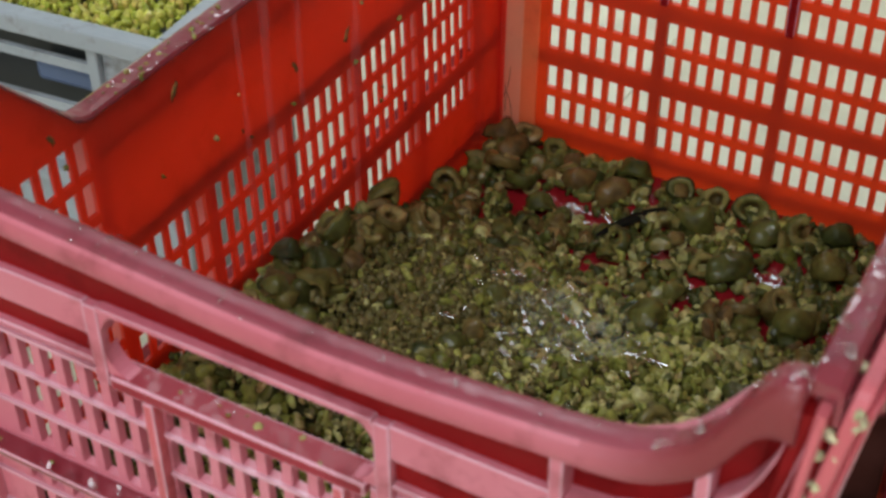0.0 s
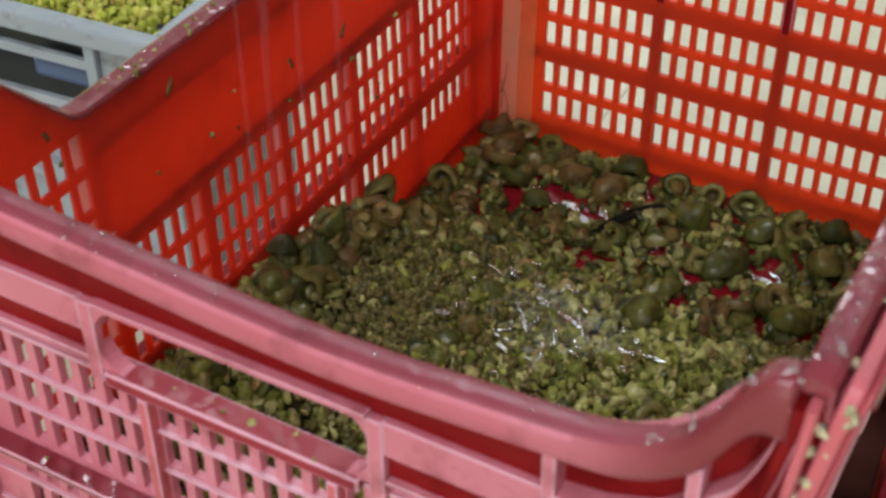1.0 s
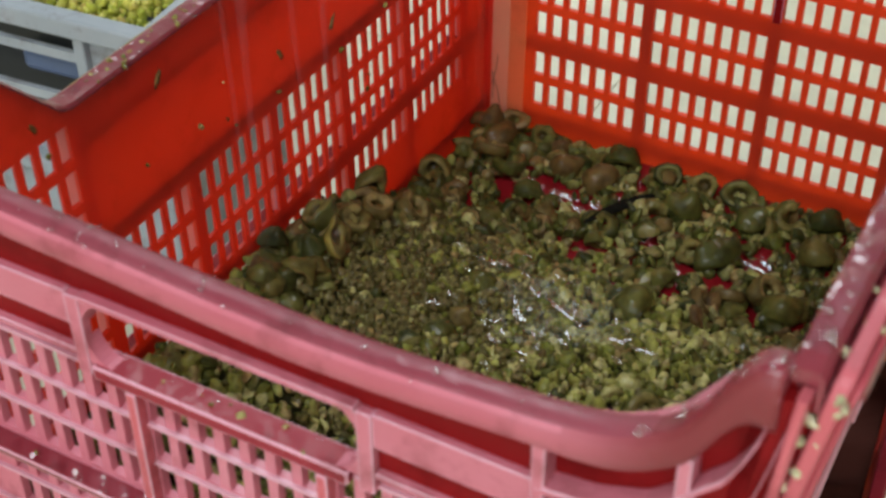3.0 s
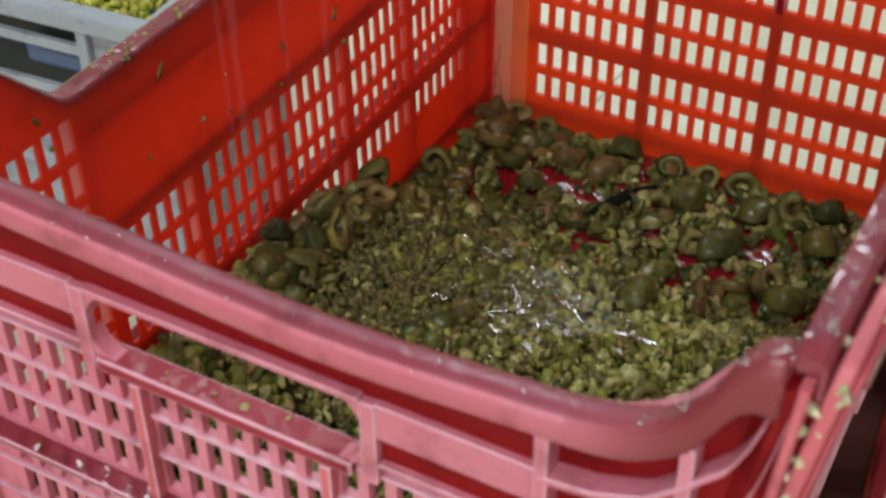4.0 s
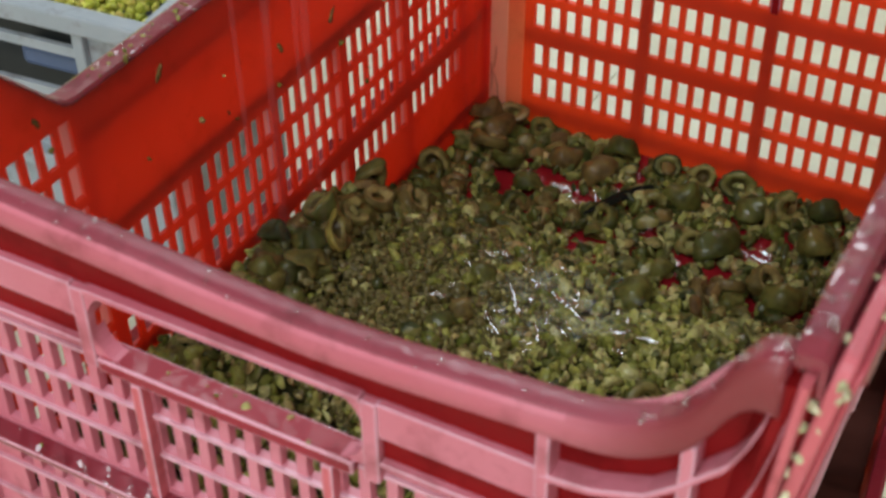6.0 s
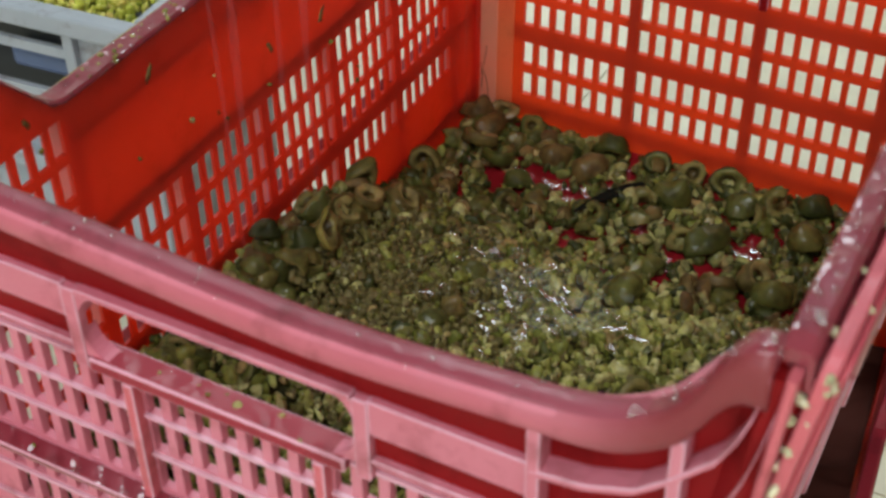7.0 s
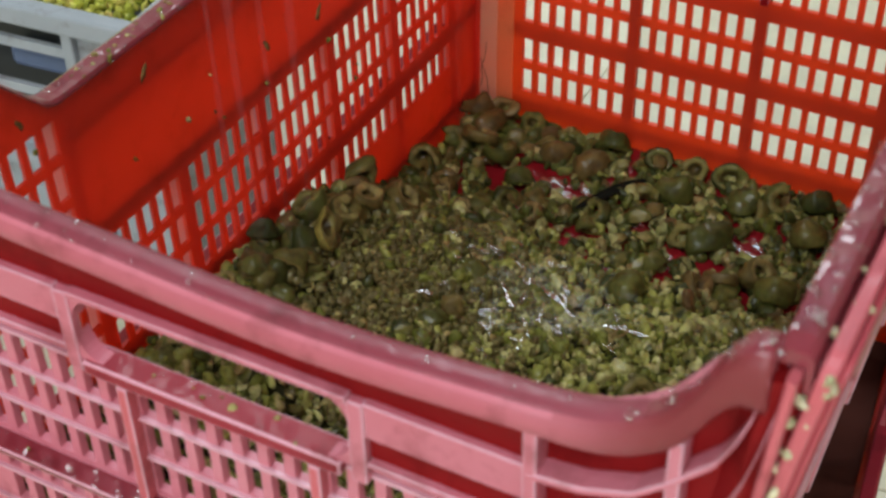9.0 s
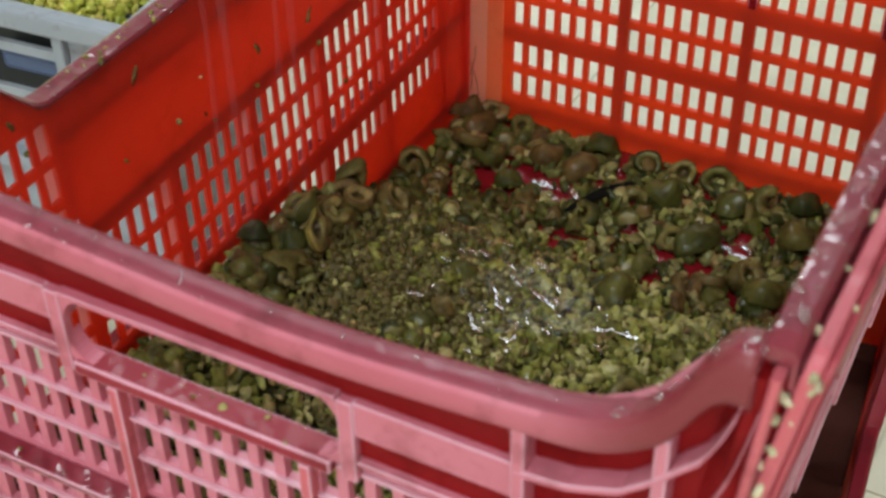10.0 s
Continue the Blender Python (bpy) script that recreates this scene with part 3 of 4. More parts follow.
crate.matrix_basis = pose(0, 0, Z)

# the crate beneath, turned a little under the upper one
_c = Vector((0.137, -0.215, 0))
_turned = Matrix.Translation(_c + Vector((0.008, 0, Z - 0.3035))) @ Matrix.Rotation(radians(6.2), 4, "Z") @ Matrix.Translation(-_c)
lower = copy_thing(crate, _turned)
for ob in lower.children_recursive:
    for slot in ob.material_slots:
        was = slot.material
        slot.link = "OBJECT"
        slot.material = RIBRED if was in (PINK, STRIP, LIP, RIMFACE, WORNGLINT) else (WETRED if was in (WETRIM, RIMTOP) else was)
tagged(lower, "red plastic harvest crate underneath, turned slightly, standing on tiles", "crate", "stacked red crates")


# ---- olives ----
def smoothstep(a, b, v):
    t = min(1.0, max(0.0, (v - a) / (b - a)))
    return t * t * (3 - 2 * t)


BARE = [(0.063, -0.055, 0.017), (0.080, -0.054, 0.013), (0.095, -0.060, 0.012), (0.045, -0.064, 0.010), (0.200, -0.062, 0.014), (0.190, -0.086, 0.009), (0.168, -0.083, 0.009), (0.108, -0.104, 0.008), (0.020, -0.062, 0.008)]


def heap(x, y):
    """Height of the heap's top inside the crate."""
    lean = 0.046 * smoothstep(-0.07, -0.25, y) * math.exp(-((max(0, x)) / 0.075) ** 2)
    mush = 0.019 * smoothstep(-0.085, -0.17, y) * smoothstep(0.27, 0.19, x)
    edge = 0.006 * smoothstep(0.05, 0.0, x) + 0.004
    h = FLOOR + lean + mush + edge + 0.006 * (noise.noise((x * 28, y * 28, 3.1))) + 0.003 * noise.noise((x * 80, y * 80, 1.0))
    for bx, by, br in BARE:
        h -= 0.014 * math.exp(-(((x - bx) ** 2 + (y - by) ** 2) / br ** 2))
    return h


def mush_bed():
    bm = bmesh.new()
    nx, ny = 90, 130
    grid = [[bm.verts.new((0.002 + (WIDE - 0.002) * i / nx, -DEEP + 0.002 + (DEEP - 0.004) * j / ny, 0)) for j in range(ny + 1)] for i in range(nx + 1)]
    for row in grid:
        for v in row:
            v.co.z = heap(v.co.x, v.co.y) - 0.0070 - 0.012 * smoothstep(-0.15, -0.07, v.co.y) * smoothstep(0.0, 0.03, v.co.x)
    for i in range(nx):
        for j in range(ny):
            bm.faces.new([grid[i][j], grid[i + 1][j], grid[i + 1][j + 1], grid[i][j + 1]])
    ring = [r[0] for r in grid] + grid[-1][1:] + [r[-1] for r in grid[::-1]][1:] + grid[0][::-1][1:-1]
    low = [bm.verts.new((v.co.x, v.co.y, FLOOR - 0.002)) for v in ring]
    for k in range(len(ring)):
        bm.faces.new([ring[k], ring[(k + 1) % len(ring)], low[(k + 1) % len(ring)], low[k]])
    ob = part("olive_mush", bm, MUSH, None, smooth=True)
    ob.location = (0, 0, Z)
    return tagged(ob, "wet brownish-green mash of crushed olive flesh in crate", "olive mash", kind="stuff")


bed = mush_bed()
# added fill: blocks light and stands for the lower crate's shaded inside
shade_fill = new("olive_mush", bed.data)
shade_fill.matrix_basis = _turned @ pose(0, 0, 0.205) @ Matrix.Diagonal((1.075, 1.0, 1.0, 1.0))
shade_fill.material_slots[0].link = "OBJECT"
shade_fill.material_slots[0].material = SHADEFILL
tagged(shade_fill, "dark added fill standing for shade in the lower crate", "olive mash", kind="stuff")


def finish(bm, name, mats):
    bmesh.ops.recalc_face_normals(bm, faces=bm.faces)
    me = bpy.data.meshes.new(name)
    bm.to_mesh(me)
    bm.free()
    for mm in mats:
        me.materials.append(mm)
    return me


def olive_half(seed, length, radius, cavity=0.5, skin=SKIN):
    """A pitted olive cut in two: skin outside, a thick rounded pale lip and the hollow of the stone."""
    rng = random.Random(seed)
    bm = bmesh.new()
    n, m = 20, 6
    off = rng.uniform(0, 50)

    def wob(p):
        return p * (1 + 0.30 * noise.noise(p * 85 + Vector((off, 0, 0))) + 0.12 * noise.noise(p * 260 + Vector((off, 3, 0)))) + Vector((0, 0, 0.0034 * noise.noise(p * 110 + Vector((0, off, 0)))))
    depth = rng.uniform(0.85, 1.25)
    rings = [(math.sin(math.pi / 2 * k / m), -depth * math.cos(math.pi / 2 * k / m)) for k in range(m + 1)]
    kinds = [0] * (m + 1)
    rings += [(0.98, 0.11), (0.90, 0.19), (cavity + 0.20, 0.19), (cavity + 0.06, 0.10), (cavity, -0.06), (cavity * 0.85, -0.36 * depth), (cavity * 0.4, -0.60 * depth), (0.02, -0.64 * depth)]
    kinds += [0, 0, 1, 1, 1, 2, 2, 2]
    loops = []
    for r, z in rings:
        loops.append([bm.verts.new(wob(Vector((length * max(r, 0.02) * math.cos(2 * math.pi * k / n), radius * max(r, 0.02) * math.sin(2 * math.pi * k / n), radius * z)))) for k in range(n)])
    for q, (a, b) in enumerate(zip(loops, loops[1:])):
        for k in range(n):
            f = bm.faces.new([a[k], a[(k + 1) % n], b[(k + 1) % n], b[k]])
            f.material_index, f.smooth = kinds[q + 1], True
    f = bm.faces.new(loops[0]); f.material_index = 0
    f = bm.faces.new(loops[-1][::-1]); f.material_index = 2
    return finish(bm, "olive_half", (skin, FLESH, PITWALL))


def olive_ring(seed, radius, tall, hole, gap=0.0):
    """A slice across a pitted olive, a thick ring; with a gap it is torn open into a hook."""
    rng = random.Random(seed)
    bm = bmesh.new()
    n, off = 22, rng.uniform(0, 50)
    section = [(hole, -0.35), (hole + 0.10, -0.85), (0.82, -1.0), (0.95, -0.62), (1.0, 0.0), (0.95, 0.62), (0.82, 1.0), (hole + 0.10, 0.85), (hole, 0.35)]
    kinds = [1, 1, 0, 0, 0, 0, 1, 1, 2]
    loops = []
    for k in range(n):
        a = gap / 2 + (2 * math.pi - gap) * k / (n - 1 if gap else n)
        fat = 1 + 0.15 * math.sin(a + off)
        loop = []
        for r, z in section:
            p = Vector((radius * 1.15 * r * math.cos(a), radius * r * math.sin(a), tall * z * fat))
            loop.append(bm.verts.new(p * (1 + 0.32 * noise.noise(p * 90 + Vector((off, 0, 0))) + 0.13 * noise.noise(p * 270 + Vector((off, 3, 0))))))
        loops.append(loop)
    for a, b in (zip(loops, loops[1:]) if gap else zip(loops, loops[1:] + loops[:1])):
        for k in range(len(section)):
            f = bm.faces.new([a[k], a[(k + 1) % len(section)], b[(k + 1) % len(section)], b[k]])
            f.material_index, f.smooth = kinds[k], True
    if gap:
        for f in (bm.faces.new(loops[0]), bm.faces.new(loops[-1][::-1])):
            f.material_index = 1
    return finish(bm, "olive_ring", (SKIN, FLESH, PITWALL))


def olive_wedge(seed, length, radius):
    """A torn lump of olive flesh with skin on one side."""
    rng = random.Random(seed)
    bm = bmesh.new()
    bmesh.ops.create_icosphere(bm, subdivisions=2, radius=1.0)
    off = rng.uniform(0, 90)
    cut = [(Vector((rng.gauss(0, 1), rng.gauss(0, 1), rng.gauss(0, 1))).normalized(), rng.uniform(0.15, 0.6)) for _ in range(3)]
    for v in bm.verts:
        for nrm, d in cut:
            s = v.co.dot(nrm)
            if s > d:
                v.co -= nrm * (s - d) * 0.92
        v.co *= 1 + 0.26 * noise.noise(v.co * 1.7 + Vector((off, 0, 0))) + 0.13 * noise.noise(v.co * 4.2 + Vector((0, off, 0)))
        v.co = Vector((v.co.x * length, v.co.y * radius, v.co.z * radius * 0.75))
    for f in bm.faces:
        f.material_index = 1 if any(f.normal.dot(nrm) > 0.75 for nrm, d in cut) else 0
        f.smooth = True
    return finish(bm, "olive_piece", (SKIN, FLESH))


RINGS = [olive_ring(70 + k, 0.0098 + 0.0005 * (k % 3), 0.0040 + 0.0007 * (k % 3), 0.34 + 0.08 * (k % 2), 0.0 if k % 2 else 1.6) for k in range(6)]
HALVES = [olive_half(10 + k, 0.0102 + 0.0007 * (k % 4), 0.0088 + 0.0005 * (k % 3), 0.36 + 0.07 * (k % 3)) for k in range(8)]
WEDGES = [olive_wedge(40 + k, 0.0095 + 0.001 * (k % 3), 0.0068 + 0.0006 * (k % 4)) for k in range(8)]


def lay(mesh, name, label, group, x, y, z, rx, ry, rz, s=1.0):
    ob = new(name, mesh)
    ob.matrix_basis = pose(x, y, z + Z, rx, ry, rz) @ Matrix.Scale(s, 4)
    return tagged(ob, label, "olive", group)


rng = random.Random(7)
CUP = "split green olive half with a pale hollow, wet, in crate"
DOME = "green olive half lying cut side down, wet, in crate"
HOOK = "thick curved slice of pitted green olive, wet, in crate"
# the ones that stand out, as x, y, tilt, lean, turn, size: opened upwards or on their side, face down, and slices
OPEN_CUPS = [(0.024, -0.012, 28, 10, 20, 1.16), (0.150, -0.013, 50, -14, 25, 1.05), (0.171, -0.012, 46, 10, 25, 1.10), (0.010, -0.156, 95, -30, 60, 1.10), (0.016, -0.217, 8, -25, 10, 1.12),
             (0.008, -0.084, 75, 10, 20, 1.05), (0.045, -0.012, 60, 30, 40, 0.95), (0.166, -0.074, 30, -20, 20, 0.9), (0.019, -0.269, 165, 20, 60, 0.95), (0.012, -0.248, 150, 0, 20, 0.9)]
FACE_DOWN = [(0.061, -0.066, 150, 0, 10, 1.1), (0.029, -0.253, 110, 40, 20, 1.05), (0.010, -0.020, 165, 10, 20, 1.05), (0.024, -0.030, 160, -15, 80, 1.10), (0.041, -0.029, 190, 20, 10, 0.8), (0.070, -0.032, 175, 10, 30, 1.10), (0.093, -0.034, 170, -10, 60, 1.25), (0.098, -0.012, 130, 10, 20, 1.1),
             (0.225, -0.016, 165, 10, 30, 1.25), (0.188, -0.031, 175, 0, 60, 1.15), (0.146, -0.038, 170, 15, 10, 1.15), (0.180, -0.071, 150, -10, 60, 1.35), (0.229, -0.046, 160, 10, 100, 1.20), (0.227, -0.098, 170, 10, 40, 1.25),
             (0.160, -0.142, 175, -10, 90, 1.15)]
SLICES = [(0.025, -0.046, 20, 20, 150, 1.15), (0.039, -0.049, 15, 10, 120, 1.15), (0.205, -0.020, 58, -10, 40, 1.10), (0.026, -0.176, 25, 10, 100, 1.0), (0.034, -0.154, 40, 0, 110, 1.05), (0.214, -0.088, 40, 20, 60, 1.0),
          (0.197, -0.102, 30, 30, 150, 1.0), (0.188, -0.119, 60, 20, 100, 0.95), (0.025, -0.197, 30, 0, 60, 0.95), (0.128, -0.014, 50, 0, 20, 0.9)]
for rows_of, meshes, named, label, lift in ((OPEN_CUPS, HALVES, "olive_half", CUP, 0.007), (FACE_DOWN, HALVES, "olive_half", DOME, 0.004), (SLICES, RINGS, "olive_slice", HOOK, 0.005)):
    for k, (x, y, rx, ry, rz, sc) in enumerate(rows_of):
        lay(meshes[k % len(meshes)], named, label, "split olives in the crate", x, y, max(FLOOR + 0.002, heap(x, y)) + lift - 0.001, rx + rng.uniform(-8, 8), ry + rng.uniform(-12, 12), rz, sc * 0.86)

for k in range(46):
    y = -0.03 - 0.24 * (k + rng.random()) / 46
    x = abs(rng.gauss(0.016, 0.009)) + 0.006
    lay((HALVES[k % 8], RINGS[k % 6], WEDGES[k % 8])[k % 3], ("olive_half", "olive_slice", "olive_piece")[k % 3], "piece of split green olive, wet, piled against crate wall", "split olives in the crate", x, y, heap(x, y) + rng.uniform(-0.007, 0.000), rng.uniform(-50, 50) + (180 if rng.random() < 0.6 else 0), rng.uniform(-40, 40), rng.uniform(0, 360), rng.uniform(0.75, 1.0))

placed, count = [], 0
for _ in range(6000):
    if count >= 262:
        break
    x, y = rng.uniform(0.008, WIDE - 0.006), rng.uniform(-0.40, -0.006)
    rim_zone = max(smoothstep(-0.13, -0.03, y), smoothstep(0.05, 0.0, x), 0.75 * smoothstep(0.17, 0.25, x) * smoothstep(-0.30, -0.1, y))
    if rng.random() > 0.015 + 0.985 * rim_zone:
        continue
    if any((x - bx) ** 2 + (y - by) ** 2 < (br * 0.85) ** 2 for bx, by, br in BARE):
        continue
    gap = 0.0105 if rng.random() < 0.8 else 0.007
    if any((x - a) ** 2 + (y - b) ** 2 < gap * gap for a, b in placed):
        continue
    placed.append((x, y))
    count += 1
    turn = (rng.uniform(-70, 70) + (180 if rng.random() < 0.75 else 0), rng.uniform(-50, 50), rng.uniform(0, 360))
    if rng.random() < 0.36:
        cupped = rng.random() < 0.6
        lay(rng.choice(HALVES if cupped else RINGS), "olive_half" if cupped else "olive_slice", CUP if cupped else HOOK, "split olives in the crate", x, y, heap(x, y) + rng.uniform(-0.004, 0.003), *turn, rng.uniform(0.55, 0.88))
    else:
        lay(rng.choice(WEDGES), "olive_piece", "torn lump of green olive flesh, wet, in crate", "olive lumps in the crate", x, y, heap(x, y) + rng.uniform(-0.004, 0.002), *turn, rng.uniform(0.55, 0.95))


def chips(name, count, where, size, mat, label, seed, torn=1, category="olive chips"):
    """Many small torn bits in one mesh; where() gives a place for each."""
    r = np.random.RandomState(seed)
    bm = bmesh.new()
    bmesh.ops.create_icosphere(bm, subdivisions=2, radius=1.0)
    base_v = np.array([v.co[:] for v in bm.verts])
    base_f = np.array([[v.index for v in f.verts] for f in bm.faces])
    bm.free()
    shapes = []
    for q in range(36 if torn else 8):
        v = base_v.copy()
        for _cut in range(3 if torn else 0):      # torn faces
            nrm = r.randn(3)
            nrm /= np.linalg.norm(nrm)
            over = (v @ nrm - r.uniform(0.05, 0.55)).clip(0, None)
            v -= over[:, None] * nrm * 0.80
        if torn:
            rough = np.array([0.30 * noise.noise(Vector(p) * 1.8 + Vector((q * 7.0, 0, 0))) + 0.22 * noise.noise(Vector(p) * 4.6 + Vector((0, q * 5.0, 0))) for p in base_v])
            v = v * (1 + rough[:, None])
        v = v * np.array([1.15, r.uniform(0.65, 1.0), r.uniform(0.55, 0.9) if torn else 0.45])
        shapes.append(v)
    verts, faces = [], []
    k = 0
    for _ in range(count):
        spot = where(r)
        if spot is None:
            continue
        v = shapes[r.randint(len(shapes))] * size(r)
        rot = np.array(Euler((r.uniform(-1.5, 1.5) * torn, r.uniform(-1.5, 1.5) * torn, r.uniform(0, 6.28))).to_matrix())
        verts.append(v @ rot.T + spot)
        faces.append(base_f + k)
        k += len(base_v)
    me = bpy.data.meshes.new(name)
    allv, allf = np.concatenate(verts), np.concatenate(faces)
    me.vertices.add(len(allv))
    me.vertices.foreach_set("co", allv.astype(np.float32).ravel())
    me.loops.add(allf.size)
    me.loops.foreach_set("vertex_index", allf.astype(np.int32).ravel())
    me.polygons.add(len(allf))
    me.polygons.foreach_set("loop_start", np.arange(0, allf.size, 3, dtype=np.int32))
    me.polygons.foreach_set("use_smooth", [True] * len(allf))
    me.update(calc_edges=True)
    me.validate()
    me.materials.append(mat)
    return tagged(new(name, me), label, category, kind="stuff")


def in_crate(r):
    x, y = r.uniform(0.004, WIDE - 0.002), r.uniform(-0.42, -0.004)
    dense = smoothstep(-0.09, -0.16, y)
    if r.rand() > 0.10 + 0.90 * dense:
        return None
    if r.rand() < 0.8 * math.exp(-(((x - 0.050) / 0.035) ** 2 + ((y + 0.235) / 0.055) ** 2)):
        return None
    if x < 0.034 and y > -0.27 and r.rand() < 0.75:
        return None
    if any((x - bx) ** 2 + (y - by) ** 2 < (br * 0.8) ** 2 for bx, by, br in BARE) and r.rand() < 0.985:
        return None
    return np.array([x, y, Z + max(FLOOR + 0.003, heap(x, y) - 0.004 + r.uniform(-0.003, 0.003))])


def coarse(r):
    """Torn bits with skin on, washed up towards the walls."""
    x, y = r.uniform(0.004, WIDE - 0.002), r.uniform(-0.40, -0.004)
    edge = max(smoothstep(-0.16, -0.08, y), smoothstep(0.045, 0.01, x), smoothstep(0.16, 0.24, x) * smoothstep(-0.30, -0.12, y))
    if r.rand() > 0.06 + 0.94 * edge or (any((x - bx) ** 2 + (y - by) ** 2 < (br * 0.8) ** 2 for bx, by, br in BARE) and r.rand() < 0.97):
        return None
    return np.array([x, y, Z + max(FLOOR + 0.003, heap(x, y) - 0.004 + r.uniform(-0.003, 0.004))])


def in_mash(r):
    """The finest bits, washed together where the water lands."""
    x, y = r.normal(0.068, 0.040), r.normal(-0.215, 0.05)
    if not (0.02 < x < WIDE - 0.01 and -0.42 < y < -0.10):
        return None
    return np.array([x, y, Z + heap(x, y) - 0.001 + r.uniform(-0.002, 0.002)])


chips("olive_chips", 6200, in_crate, lambda r: r.uniform(0.0026, 0.0050) if r.rand() < 0.74 else r.uniform(0.0050, 0.0078), CHIP, "heap of crushed green olive chips, wet, in crate", 5)


def gritty(r):
    spot = in_crate(r)
    return None if spot is None else spot + np.array([0, 0, r.uniform(0.0015, 0.0045)])


chips("olive_grit", 5200, gritty, lambda r: r.uniform(0.0013, 0.0027), CHIP, "fine wet grit of crushed green olives over the chips", 17)
chips("olive_bits", 2600, coarse, lambda r: r.uniform(0.0030, 0.0068), BIT, "torn olive bits with dark skin, wet, along the crate walls", 8)
chips("olive_crumbs", 2600, in_mash, lambda r: r.uniform(0.0016, 0.0038), CRUMB, "fine pale olive crumbs washed together, wet", 6)

# ---- floor ----
bm = bmesh.new()
box(bm, -60, 60, -60, 60, -0.2, -0.0018)
ground = tagged(part("ground", bm, GROUT), "grey-beige grout and screed beneath the tiles", "floor", kind="structure")
bm = bmesh.new()
box(bm, -0.1992, 0.1992, -0.1992, 0.1992, -0.006, 0.0, 0.0006)
tile = part("tile", bm, [TILE, TILE], ground)
for i in range(-8, 9):
    for j in range(-9, 11):
        if (i, j) == (0, 0):
            continue
        ob = new("tile", tile.data)
        ob.parent = ground
        ob.matrix_basis = pose(0.08 + i * 0.4, 0.29 + j * 0.4, 0)
tile.matrix_basis = pose(0.08, 0.29, 0)


# ---- the shed round the crates ----
def wall_with_opening(name, along_x, at, lo, hi, z1, opening, label):
    bm = bmesh.new()
    t = 0.1

    def put(a, b, c, d):
        if along_x:
            box(bm, a, b, at - t, at + t, c, d)
        else:
            box(bm, at - t, at + t, a, b, c, d)
    if opening:
        a, b, c, d = opening
        put(lo, a, 0, z1)
        put(b, hi, 0, z1)
        if c > 0.01:
            put(a, b, 0, c)
        put(a, b, d, z1)
    else:
        put(lo, hi, 0, z1)
    return tagged(part(name, bm, PLASTER), label, "wall", kind="structure")


H_IN = 3.3
wall_with_opening("wall_south", True, -4.0, -3.2, 3.6, H_IN, (-1.3, 3.3, 0.0, 3.0), "plastered shed wall with a wide open doorway")
wall_with_opening("wall_north", True, 4.0, -3.2, 3.6, H_IN, None, "plain plastered shed wall")
wall_with_opening("wall_west", False, -3.3, -4.1, 4.1, H_IN, None, "plain plastered shed wall")
wall_with_opening("wall_east", False, 3.7, -4.1, 4.1, H_IN, None, "plain plastered shed wall")
bm = bmesh.new()
for x0, x1, y0, y1 in ((-3.4, -2.35, 0.45, 4.1), (0.35, 3.8, 0.45, 4.1), (-2.35, 0.35, 3.35, 4.1), (-3.4, 3.8, -1.35, 0.45), (-3.4, -1.65, -4.1, -1.35), (2.25, 3.8, -4.1, -1.35), (-1.65, 2.25, -4.1, -3.05)):
    box(bm, x0, x1, y0, y1, H_IN, H_IN + 0.15)
tagged(part("ceiling", bm, ROOFING), "grey shed ceiling with two open roof lights", "ceiling", kind="structure")


